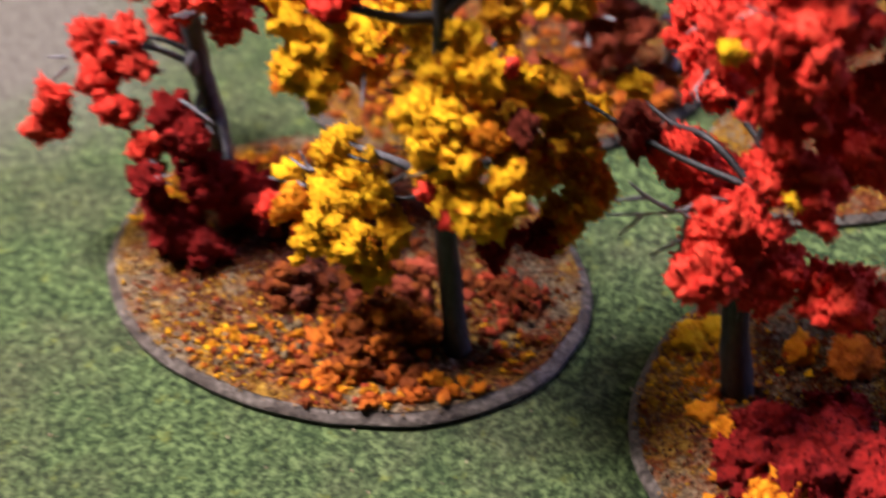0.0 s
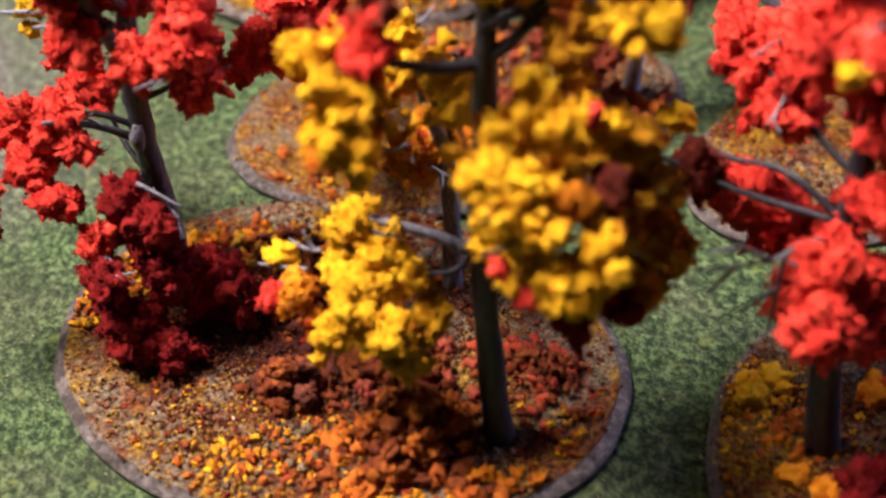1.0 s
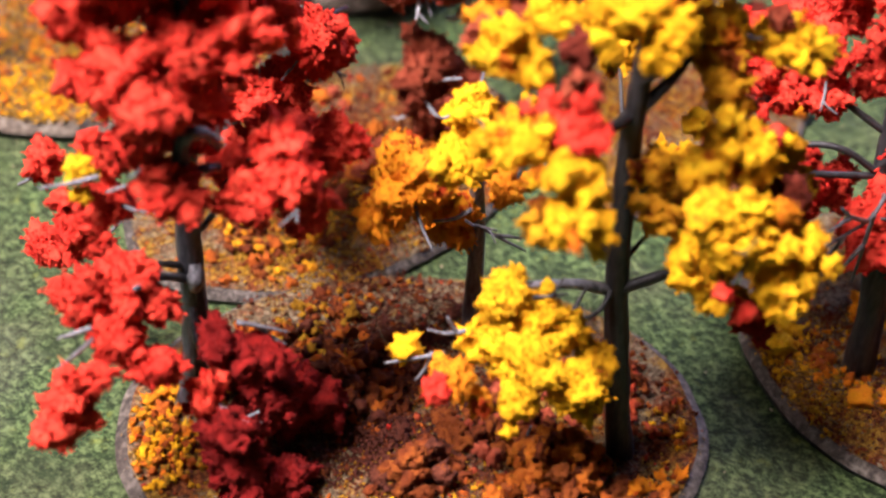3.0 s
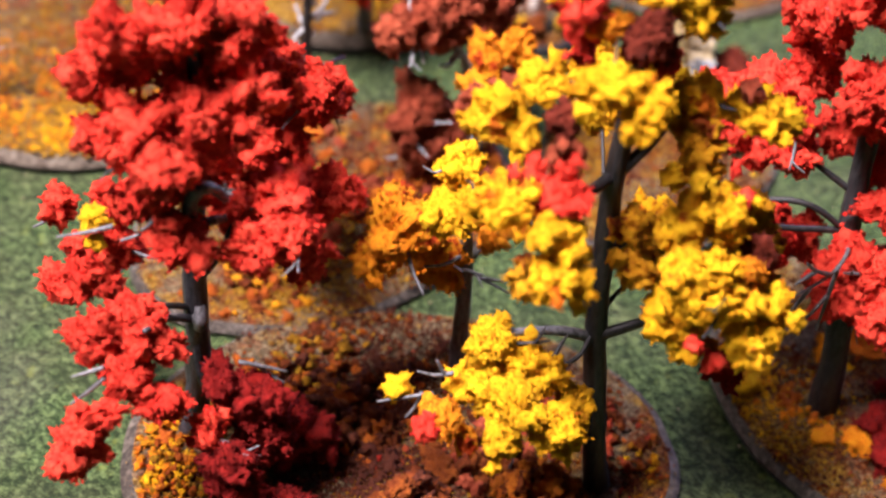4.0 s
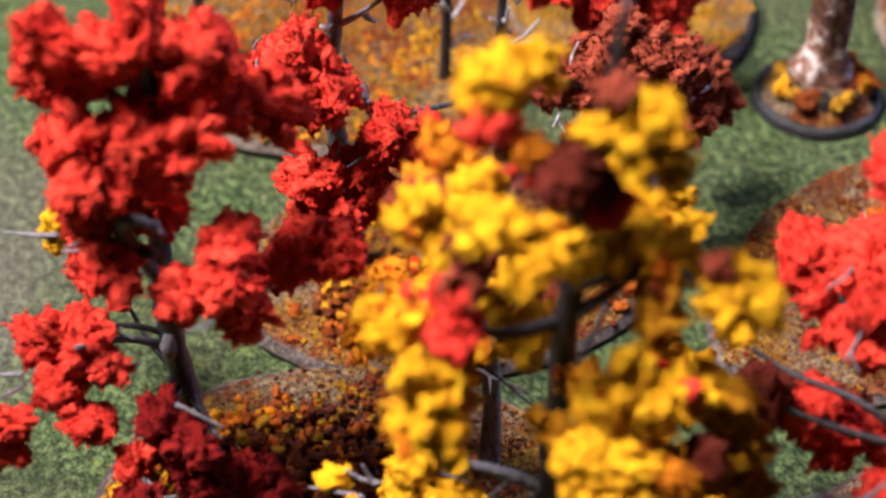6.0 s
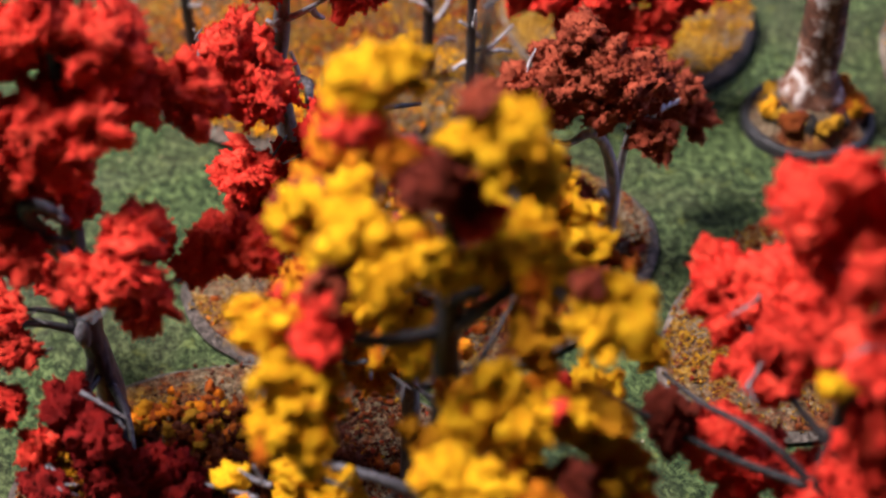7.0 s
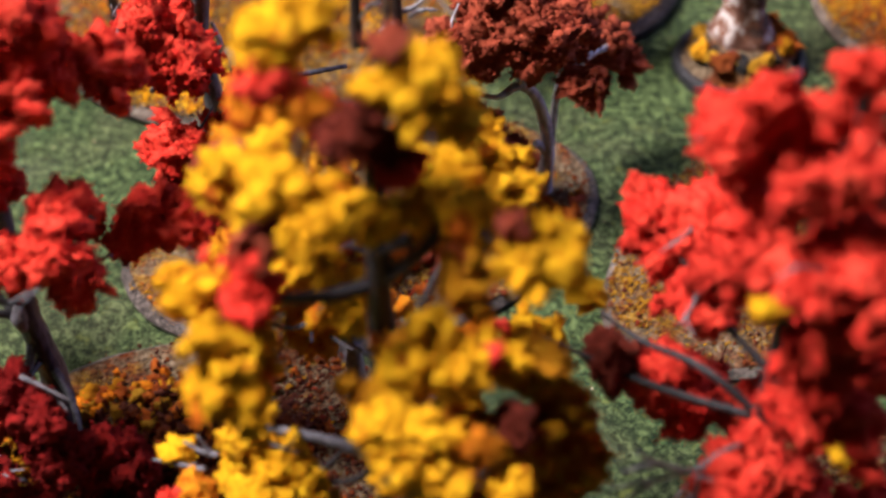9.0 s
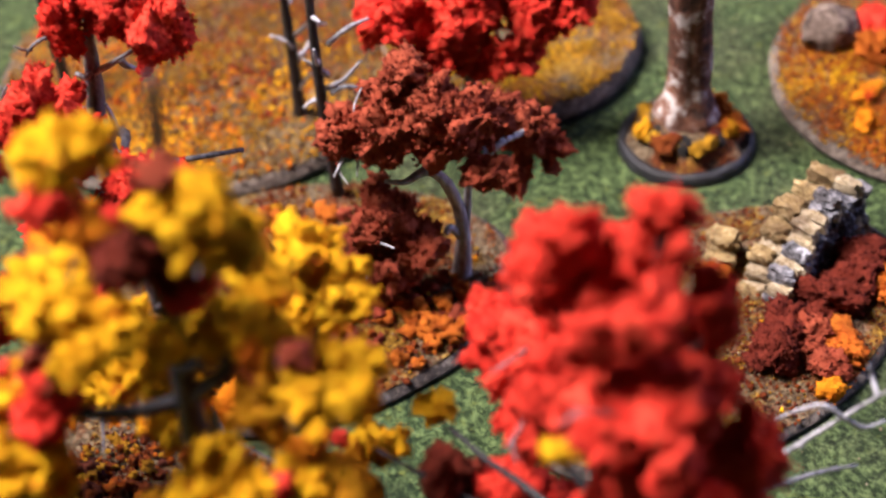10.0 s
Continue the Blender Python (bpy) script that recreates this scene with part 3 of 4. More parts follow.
# loose foam crumbs thrown over the bases
shrubs(base_a, ground_a, (RUST, RUST_LITTER, GOLD_LITTER, CORAL, TAN, OCHRE_AND_SHADED_YELLOW), -31, 30, 62, 54, 150, 0.5, 1.3, 41, 0)
shrubs(base_b, ground_b, (RUST, ORANGE, YELLOW, YELLOW), 62, -12, 20, 26, 70, 0.6, 1.6, 42, 0)
shrubs(base_c, ground_c, (RUST, ORANGE, OCHRE_AND_SHADED_YELLOW, CORAL), 22, 124, 60, 34, 110, 0.6, 1.5, 43, 0)

# low shrubs round the yellow tree's foot and on the mound behind it
shrubs(base_a, ground_a, (RUST, RUST_LITTER, RUST_LITTER, RUST, ORANGE_LITTER), -22, 3, 15, 13, 110, 2.0, 4.6, 1, 13)
shrubs(base_a, ground_a, (RUST_LITTER, BROWN_LITTER, RUST_LITTER), -44, 26, 9, 8, 34, 1.8, 3.8, 25, 9)
shrubs(base_a, ground_a, (OCHRE_AND_SHADED_YELLOW, RUST, OCHRE_AND_SHADED_YELLOW, TAN), -50, 8, 26, 12, 120, 0.7, 1.9, 21, 1)
shrubs(base_a, ground_a, (RUST, RUST_LITTER, OCHRE_AND_SHADED_YELLOW), -22, -16, 24, 7, 40, 0.8, 2.2, 22, 1)
shrubs(base_a, ground_a, (OCHRE_AND_SHADED_YELLOW, YELLOW, RUST), 16, -6, 12, 12, 30, 0.8, 1.8, 23, 1)
shrubs(base_a, ground_a, (RUST, RUST, ORANGE), -6, -16, 12, 6, 16, 1.5, 3.2, 2, 1)
shrubs(base_a, ground_a, (CORAL, RUST_LITTER, CORAL, RUST_LITTER), 14, 16, 10, 14, 70, 1.0, 2.8, 3, 4)
shrubs(base_a, ground_a, (BROWN, RUST_LITTER, RUST_LITTER), -18, 24, 18, 14, 50, 2.0, 4.4, 4, 5)
shrubs(base_a, ground_a, (BROWN_LITTER, RUST_LITTER, RUST_LITTER, RUST), -34, 60, 26, 18, 120, 1.4, 3.2, 26, 5)
shrubs(base_a, ground_a, (BROWN_LITTER, RUST_LITTER, RUST, GOLD_LITTER), -38, 76, 26, 14, 100, 1.3, 3.0, 5, 5)
shrubs(base_a, ground_a, (ORANGE, OCHRE_AND_SHADED_YELLOW, GOLD_LITTER, RUST, YELLOW), -81, 75, 12, 14, 220, 0.6, 1.8, 6, 3)
shrubs(base_a, ground_a, (GOLD_LITTER, RUST_LITTER, ORANGE_LITTER), -26, 84, 34, 9, 150, 0.5, 1.4, 24, 2)
shrubs(base_a, ground_a, (ORANGE, RUST), -36, -8, 8, 5, 12, 1.2, 2.4, 7, 1)
shrubs(base_a, ground_a, (ORANGE, OCHRE_AND_SHADED_YELLOW, RUST), -55, 88, 20, 6, 30, 1.6, 3.2, 8, 2)
for mat, x, y, r in ((DARK_AND_SHADED_RED, 68, -40, 9), (DARK_AND_SHADED_RED, 80, -46, 10), (DARK_AND_SHADED_RED, 88, -36, 9), (DARK_AND_SHADED_RED, 62, -48, 7), (DARK_AND_SHADED_RED, 74, -56, 9), (ORANGE, 60, -38, 5), (ORANGE, 70, -60, 6), (DARK_AND_SHADED_RED, 94, -54, 10), (ORANGE, 56, -30, 3.5), (YELLOW, 57, -4, 5), (YELLOW, 64, 0, 4), (ORANGE, 84, -12, 6), (RUST, 96, -16, 8)):
    bush(base_b, ground_b, mat, x, y, r, 0.3, 0.8)
shrubs(base_b, ground_b, (YELLOW, YELLOW, OCHRE_AND_SHADED_YELLOW), 60, -2, 7, 5, 22, 1.2, 2.8, 11, 2)
shrubs(base_b, ground_b, (ORANGE, RUST), 62, -20, 6, 10, 16, 1.2, 2.6, 12, 1)
shrubs(base_b, ground_b, (ORANGE, DARK_AND_SHADED_RED), 62, -56, 8, 12, 22, 2, 4, 13, 3)
shrubs(base_c, ground_c, (RUST, RUST, BROWN), 66, 104, 22, 14, 60, 1.8, 4.2, 14, 3)
shrubs(base_c, ground_c, (BROWN, RUST), 34, 116, 18, 16, 50, 2.0, 4.6, 15, 4)
shrubs(base_c, ground_c, (RUST, RUST_LITTER, OCHRE_AND_SHADED_YELLOW, RUST_LITTER), -14, 116, 20, 16, 70, 1.0, 2.6, 16, 2)
shrubs(base_c, ground_c, (OCHRE_AND_SHADED_YELLOW, RUST, BROWN), 20, 150, 30, 16, 50, 1.6, 3.6, 17, 3)
shrubs(base_e, ground_e, (GOLD_LITTER, OCHRE_AND_SHADED_YELLOW, RUST_LITTER, TAN), 20, 215, 40, 24, 120, 0.7, 1.7, 18, 1)
# drifts of brighter flock over the far base
litter(base_e, ground_e, YELLOW, 900, -14, 206, 13, 0.5, 1.3, 301, Y_LIT, 0.6)
litter(base_e, ground_e, YELLOW, 700, 44, 214, 12, 0.5, 1.3, 302, Y_LIT, 0.6)
litter(base_e, ground_e, ORANGE, 700, 12, 200, 14, 0.5, 1.4, 303, O_LIT, 0.6)
litter(base_e, ground_e, ORANGE, 600, -20, 240, 16, 0.5, 1.4, 304, O_LIT, 0.6)
litter(base_e, ground_e, CORAL, 500, 30, 238, 18, 0.5, 1.4, 305, "coral-red crumbs of leaf scatter", 0.6)
litter(base_e, ground_e, TAN, 1500, 38, 196, 14, 0.5, 1.2, 306, T_LIT, 0.6)


# ---- trees ----
def tree(label, x, y, z=4):
    return thing("model_tree", x, y, z, label, "model tree", "autumn model trees")


yellow_tree = tree("tall model tree with bright yellow foam foliage and red patches", 0, 0)
Y_TRUNK = [(-1.5, 0, 3), (-2, 3, 20), (-2, 8.5, 55), (0, 11.5, 80), (1, 12.5, 97), (2, 12, 125), (6, 12, 150), (8, 12, 168)]
tube("trunk", Y_TRUNK, [3.7, 3.0, 2.7, 2.6, 2.4, 1.9, 1.3, 0.8], BARK, yellow_tree, 12, 0.18)
small_tree = tree("small model tree with orange and yellow foam foliage", 1, 53)
M_TRUNK = [(1, 53, 3), (2, 54, 25), (1, 54, 45), (-4, 52, 66), (-9, 51, 84)]
tube("trunk", M_TRUNK, [2.6, 2.2, 2.0, 1.6, 0.8], TWIG, small_tree, 10, 0.18)
front_red_tree = tree("model tree with bright red foam foliage and bare twigs", 66, -23)
R_TRUNK = [(66, -23, 3), (64.5, -22, 30), (69.5, -14, 60), (74.5, -10, 90), (78, -10, 115), (83, -10, 138)]
tube("trunk", R_TRUNK, [4.2, 3.4, 3.0, 2.4, 1.7, 0.9], BARK, front_red_tree, 12, 0.18)
left_red_tree = tree("broad model tree with red foam foliage hanging low", -63, 83)
L_TRUNK = [(-66, 83, 3), (-65, 81, 25), (-66.5, 79, 50), (-66, 79.5, 74), (-63, 81, 100), (-62, 83, 128)]
tube("trunk", L_TRUNK, [4.0, 3.2, 2.9, 2.6, 2.0, 1.1], DUSK, left_red_tree, 12, 0.3)
tube("knot", [(-68, 76.5, 46), (-68, 75.5, 50), (-67.5, 76.5, 53)], [1.4, 2.1, 1.2], TWIG, left_red_tree, 8, 0.3)
tube("knot", [(-66, 76.5, 66), (-67, 76, 69), (-66, 77, 72)], [1.0, 1.8, 1.0], TWIG, left_red_tree, 8, 0.3)
rear_red_tree = tree("model tree with red foam foliage and pale grey branches", -8, 134)
B_TRUNK = [(-8, 134, 3), (-10, 135, 35), (-12, 137, 66), (-10, 135, 85), (-8, 133, 102)]
tube("trunk", B_TRUNK, [3.2, 2.8, 2.4, 2.0, 1.0], TWIG, rear_red_tree, 10, 0.18)
brown_tree = tree("model tree with maroon-brown foam foliage and a pale trunk", 71, 122)
T_TRUNK = [(72, 123, 3), (73.5, 122, 19), (72.5, 122, 31), (69.5, 121, 41), (65, 120, 46), (59, 118, 45.5), (54, 117, 48)]
tube("trunk", T_TRUNK, [2.8, 1.9, 1.7, 1.5, 1.3, 0.9, 0.5], PALE, brown_tree, 10, 0.18)
tube("stem", [(73.5, 122, 17), (75, 122.5, 26), (76, 123, 34), (78, 122, 50)], [1.3, 1.1, 1.0, 0.7], PALE, brown_tree, 8, 0.2)
bright_red_tree = tree("low model tree with bright red foam foliage", 92, 190)
K_TRUNK = [(92, 190, 3), (92, 188, 20), (92, 186, 46)]
tube("trunk", K_TRUNK, [3.0, 2.4, 1.2], TWIG, bright_red_tree, 10, 0.18)

clump(yellow_tree, YELLOW, -28, 19, 57, 7)
clump(yellow_tree, YELLOW, -23, 12, 53, 7)
clump(yellow_tree, YELLOW, -30, 7, 49, 7)
clump(yellow_tree, YELLOW, -19, 9, 50, 5.5)
clump(yellow_tree, YELLOW, -16, 2, 42, 6)
clump(yellow_tree, YELLOW, -25, -1, 43, 6.5)
clump(yellow_tree, YELLOW, -35, 6, 40, 6)
clump(yellow_tree, YELLOW, -30, 24, 43, 5)
clump(yellow_tree, YELLOW, -29, 14, 45, 7.5)
clump(yellow_tree, YELLOW, -21, 0, 36, 5)
clump(yellow_tree, ORANGE, -41, 20, 41, 5.5)
clump(yellow_tree, ORANGE, -38, 15, 36, 4)
clump(yellow_tree, RED, -46, 20, 41, 4.2)
clump(yellow_tree, YELLOW, -41, 35, 40, 3.2)
clump(yellow_tree, YELLOW, -33, 13, 104, 6.5)
clump(yellow_tree, YELLOW, -32, 4, 102, 5)
clump(yellow_tree, YELLOW, -34, 21, 101, 4.5)
clump(yellow_tree, YELLOW, -27, 20, 100, 5)
clump(yellow_tree, YELLOW, -33, 0, 94, 5.5)
clump(yellow_tree, YELLOW, -29, -2, 91, 5.5)
clump(yellow_tree, RED, -25, 15, 106, 5)
clump(yellow_tree, RED, -24, 8, 105, 6)
clump(yellow_tree, RED, -22, 9, 112, 3.6)
clump(yellow_tree, YELLOW, -27, 3, 96, 6)
clump(yellow_tree, OCHRE_AND_SHADED_YELLOW, -32, 6, 88, 5)
clump(yellow_tree, YELLOW, 5, -8, 99, 6)
clump(yellow_tree, YELLOW, 1, -8, 94, 6)
clump(yellow_tree, YELLOW, -6, -15, 89, 6)
clump(yellow_tree, YELLOW, 0, -18, 89, 6.5)
clump(yellow_tree, YELLOW, -5, -20, 82, 6.5)
clump(yellow_tree, YELLOW, 1, -22, 81, 6)
clump(yellow_tree, YELLOW, 6, -28, 71, 6)
clump(yellow_tree, YELLOW, -4, -11, 72, 6)
clump(yellow_tree, YELLOW, 0, -16, 66, 5)
clump(yellow_tree, YELLOW, 9, -13, 95, 6.5)
# ochre clumps from here on are yellow foliage coloured as if shaded
clump(yellow_tree, OCHRE_AND_SHADED_YELLOW, 23, -8, 88, 6)
clump(yellow_tree, YELLOW, 17, -11, 92, 6)
clump(yellow_tree, YELLOW, 12, -27, 77, 6)
clump(yellow_tree, OCHRE_AND_SHADED_YELLOW, 17, -17, 77, 6.5)
clump(yellow_tree, OCHRE_AND_SHADED_YELLOW, 30, -7, 65, 6)
clump(yellow_tree, OCHRE_AND_SHADED_YELLOW, 30, -13, 61, 5.5)
clump(yellow_tree, OCHRE_AND_SHADED_YELLOW, 34, -8, 60, 4.5)
clump(yellow_tree, OCHRE_AND_SHADED_YELLOW, 24, -16, 57, 5.5)
clump(yellow_tree, OCHRE_AND_SHADED_YELLOW, 3, 6, 84, 5.5)
clump(yellow_tree, YELLOW, 32, 21, 63, 5)
clump(yellow_tree, YELLOW, 37, 22, 61, 4.5)
clump(yellow_tree, RED, 27, 22, 66, 2.6)
clump(yellow_tree, ORANGE, 19, 19, 65, 5.5)
clump(yellow_tree, OCHRE_AND_SHADED_YELLOW, 27, 12, 66, 6)
clump(yellow_tree, OCHRE_AND_SHADED_YELLOW, 14, 8, 66, 6)
clump(yellow_tree, OCHRE_AND_SHADED_YELLOW, -6, -2, 81, 6)
clump(yellow_tree, OCHRE_AND_SHADED_YELLOW, 9, -13, 80, 5.5)
clump(yellow_tree, OCHRE_AND_SHADED_YELLOW, 20, -12, 71, 6)
clump(yellow_tree, OCHRE_AND_SHADED_YELLOW, 27, -10, 78, 6.5)
clump(yellow_tree, ORANGE, 8, -22, 86, 5.2)
clump(yellow_tree, MAROON, 16, -19, 86, 4)
clump(yellow_tree, DARK_AND_SHADED_RED, 9, -22, 57, 6)
clump(yellow_tree, DARK_AND_SHADED_RED, 20, -19, 55, 5.5)
clump(yellow_tree, RED, -6, -21, 72, 3)
clump(yellow_tree, RED, 14, -13, 98, 2.4)
clump(yellow_tree, RED, -1, -24, 66, 3)
clump(yellow_tree, YELLOW, 17, 4, 115, 6)
clump(yellow_tree, YELLOW, 25, -3, 115, 5.5)
clump(yellow_tree, YELLOW, 23, -10, 114, 5.5)
clump(yellow_tree, YELLOW, 29, -8, 111, 4.8)
clump(yellow_tree, OCHRE_AND_SHADED_YELLOW, 16, 6, 109, 5.5)
clump(yellow_tree, YELLOW, 31, 2, 107, 5)
clump(yellow_tree, OCHRE_AND_SHADED_YELLOW, 13, 0, 105, 5.5)
clump(yellow_tree, OCHRE_AND_SHADED_YELLOW, 14, -2, 100, 4.5)
clump(yellow_tree, YELLOW, 18, 16, 116, 5.5)
clump(yellow_tree, YELLOW, 12, 12, 114, 5)
clump(yellow_tree, YELLOW, 8, 7, 117, 4.5)
clump(yellow_tree, YELLOW, 10, 15, 109, 5)
clump(yellow_tree, YELLOW, 18, 23, 112, 6)
clump(yellow_tree, YELLOW, 28, 42, 97, 8)
clump(yellow_tree, YELLOW, 31, 37, 95, 7)
clump(yellow_tree, YELLOW, 33, 32, 93, 5.5)
clump(yellow_tree, YELLOW, 25, 36, 89, 6)
clump(yellow_tree, YELLOW, 6, 24, 102, 4)
clump(yellow_tree, BROWN, 21, -5, 120, 3.4)
clump(yellow_tree, BROWN, 6, 9, 152, 4)
clump(yellow_tree, YELLOW, -11, 20, 149, 6.5)
clump(yellow_tree, YELLOW, -5, 20, 152, 5)
clump(yellow_tree, YELLOW, 12, 5, 148, 5.5)
clump(yellow_tree, YELLOW, 7, 8, 144, 5)
clump(yellow_tree, YELLOW, 3, 10, 143, 4.5)
clump(yellow_tree, YELLOW, 9, 4, 140, 5)
clump(yellow_tree, YELLOW, 15, 8, 136, 5.5)
clump(yellow_tree, RED, -12, 19, 143, 5)
clump(yellow_tree, ORANGE, -8, 14, 139, 4.5)
clump(yellow_tree, MAROON, -2, 9, 136, 5.5)
clump(yellow_tree, MAROON, 4, 9, 130, 5)
clump(yellow_tree, YELLOW, -16, 6, 131, 6)
clump(yellow_tree, YELLOW, -8, 2, 127, 6)
clump(yellow_tree, YELLOW, -13, -1, 126, 4.8)
clump(yellow_tree, RED, 5, 8, 126, 4.8)
clump(yellow_tree, RED, -2, 24, 126, 4.6)
clump(yellow_tree, RED, -4, 23, 131, 4)
clump(yellow_tree, ORANGE, -16, 40, 121, 4.8)
clump(yellow_tree, ORANGE, -12, 35, 124, 4.5)
clump(yellow_tree, ORANGE, -19, 40, 115, 4)
clump(yellow_tree, BROWN, -15, 33, 116, 4.6)
clump(yellow_tree, BROWN, -21, 36, 114, 4.6)
clump(yellow_tree, BROWN, -20, 11, 113, 4.6)
clump(yellow_tree, YELLOW, -13, 26, 120, 5.5)
clump(yellow_tree, YELLOW, -20, 31, 115, 5)
clump(yellow_tree, YELLOW, -24, 31, 112, 5)
clump(yellow_tree, YELLOW, -19, 25, 111, 5)
clump(yellow_tree, MAROON, -18, 14, 119, 4.6)
clump(yellow_tree, YELLOW, 0, 6, 118, 4)
clump(left_red_tree, RED, -81, 86, 130, 7.5)
clump(left_red_tree, RED, -69, 82, 127, 8)
clump(left_red_tree, RED, -52, 81, 122, 8.5)
clump(left_red_tree, RED, -81, 94, 116, 7.5)
clump(left_red_tree, RED, -66, 77, 110, 8)
clump(left_red_tree, RED, -58, 72, 109, 7.5)
clump(left_red_tree, RED, -79, 82, 107, 8)
clump(left_red_tree, RED, -38, 86, 104, 8)
clump(left_red_tree, RED, -80, 72, 103, 7)
clump(left_red_tree, RED, -79, 88, 102, 7.5)
clump(left_red_tree, RED, -67, 75, 100, 7.5)
clump(left_red_tree, RED, -48, 80, 110, 8)
clump(left_red_tree, RED, -62, 84, 133, 7.5)
clump(left_red_tree, RED, -77, 70, 83, 6.5)
clump(left_red_tree, RED, -57, 56, 83, 6.5)
clump(left_red_tree, RED, -64, 60, 80, 7)
clump(left_red_tree, RED, -53, 55, 75, 6)
clump(left_red_tree, RED, -53, 64, 87, 6.5)
clump(left_red_tree, RED, -62, 82, 82, 4)
clump(left_red_tree, RED, -78, 77, 92, 7)
clump(left_red_tree, RED, -66, 76, 90, 6.5)
clump(left_red_tree, RED, -27, 71, 71, 6)
clump(left_red_tree, RED, -38, 75, 69, 6.2)
clump(left_red_tree, RED, -32, 80, 68, 6)
clump(left_red_tree, RED, -50, 84, 67, 5.5)
clump(left_red_tree, RED, -26, 79, 64, 5.5)
clump(left_red_tree, RED, -42, 78, 63, 5)
clump(left_red_tree, RED, -79, 91, 68, 6)
clump(left_red_tree, RED, -78, 117, 64, 5.5)
clump(left_red_tree, RED, -80, 118, 40, 6)
clump(left_red_tree, RED, -75, 103, 46, 5.5)
clump(left_red_tree, RED, -77, 110, 46, 5.5)
clump(left_red_tree, RED, -82, 104, 62, 4.5)
clump(left_red_tree, RED, -76, 96, 76, 6)
clump(left_red_tree, RED, -84, 78, 59, 6.2)
clump(left_red_tree, RED, -94, 80, 57, 6.5)
clump(left_red_tree, RED, -86, 73, 57, 5.5)
clump(left_red_tree, RED, -83, 71, 54, 5.5)
clump(left_red_tree, RED, -93, 71, 51, 6)
clump(left_red_tree, RED, -104, 65, 50, 5)
clump(left_red_tree, RED, -89, 63, 45, 5.5)
clump(left_red_tree, RED, -87, 67, 43, 5)
clump(left_red_tree, RED, -109, 69, 38, 6)
clump(left_red_tree, RED, -107, 68, 45, 4.5)
# low clumps of the same red, the crown's shade put into their colour
clump(left_red_tree, DARK_AND_SHADED_RED, -73, 61, 42, 6)
clump(left_red_tree, DARK_AND_SHADED_RED, -70, 57, 38, 6.5)
clump(left_red_tree, RED, -81, 57, 35, 6)
clump(left_red_tree, DARK_AND_SHADED_RED, -81, 50, 31, 6)
clump(left_red_tree, DARK_AND_SHADED_RED, -67, 50, 42, 4.5)
clump(left_red_tree, RED, -70, 90, 119, 7.5)
clump(left_red_tree, RED, -60, 88, 113, 7.5)
clump(left_red_tree, RED, -72, 84, 96, 6.5)
clump(left_red_tree, RED, -63, 84, 103, 6)
clump(left_red_tree, DARK_AND_SHADED_RED, -60, 56, 19, 8)
clump(left_red_tree, DARK_AND_SHADED_RED, -76, 50, 13, 7.5)
clump(left_red_tree, DARK_AND_SHADED_RED, -53, 59, 11, 7)
clump(left_red_tree, DARK_AND_SHADED_RED, -70, 44, 10, 7)
clump(left_red_tree, DARK_AND_SHADED_RED, -66, 52, 28, 7)
clump(left_red_tree, DARK_AND_SHADED_RED, -51, 51, 17, 6)
clump(left_red_tree, DARK_AND_SHADED_RED, -80, 50, 20, 6.5)
clump(left_red_tree, YELLOW, -90, 67, 44, 3.2)
clump(left_red_tree, YELLOW, -86, 90, 81, 3.8)
clump(left_red_tree, YELLOW, -87, 88, 76, 2.8)
clump(left_red_tree, YELLOW, -78, 57, 29, 2)
clump(small_tree, YELLOW, -9, 49, 82, 6.5)
clump(small_tree, YELLOW, -16, 46, 73, 6.5)
clump(small_tree, YELLOW, -5, 35, 83, 6)
clump(small_tree, YELLOW, -2, 24, 82, 5.5)
clump(small_tree, YELLOW, -3, 30, 76, 6)
clump(small_tree, YELLOW, -11, 41, 78, 6)
clump(front_red_tree, YELLOW, 48, 26, 64, 4)
clump(front_red_tree, YELLOW, 33, 25, 62, 3.4)
clump(front_red_tree, YELLOW, 31, 17, 69, 3)
clump(front_red_tree, MAROON, 44, 6, 65, 5.5)
clump(front_red_tree, MAROON, 47, 11, 62, 5.5)
clump(front_red_tree, RED, 60, 20, 77, 6.5)
clump(front_red_tree, RED, 63, 27, 81, 6.5)
clump(front_red_tree, RED, 64, 9, 77, 7)
clump(front_red_tree, RED, 61, 12, 72, 6)
clump(front_red_tree, RED, 63, 2, 78, 6.5)
clump(front_red_tree, RED, 56, 12, 55, 5.5)
clump(front_red_tree, RED, 61, 10, 55, 5.5)
clump(front_red_tree, RED, 65, 5, 51, 6)
clump(front_red_tree, RED, 71, -2, 50, 6)
clump(front_red_tree, RED, 62, 2, 50, 5.5)
clump(front_red_tree, RED, 68, -3, 130, 6)
clump(front_red_tree, RED, 76, -20, 126, 7)
clump(front_red_tree, RED, 63, -2, 124, 6)
clump(front_red_tree, RED, 67, -19, 124, 6.5)
clump(front_red_tree, RED, 67, 4, 116, 6.5)
clump(front_red_tree, RED, 62, -13, 105, 7)
clump(front_red_tree, RED, 76, -32, 103, 7)
clump(front_red_tree, RED, 58, -30, 62, 7)
clump(front_red_tree, RED, 54, -37, 56, 6.5)
clump(front_red_tree, YELLOW, 59, -24, 104, 2.4)
clump(brown_tree, BROWN, 84, 125, 55, 8)
clump(brown_tree, BROWN, 94, 134, 42, 7)
clump(brown_tree, BROWN, 102, 136, 33, 6.5)
clump(brown_tree, BROWN, 92, 134, 27, 5.5)
clump(brown_tree, BROWN, 71, 117, 64, 7)
clump(brown_tree, BROWN, 46, 129, 55, 6)
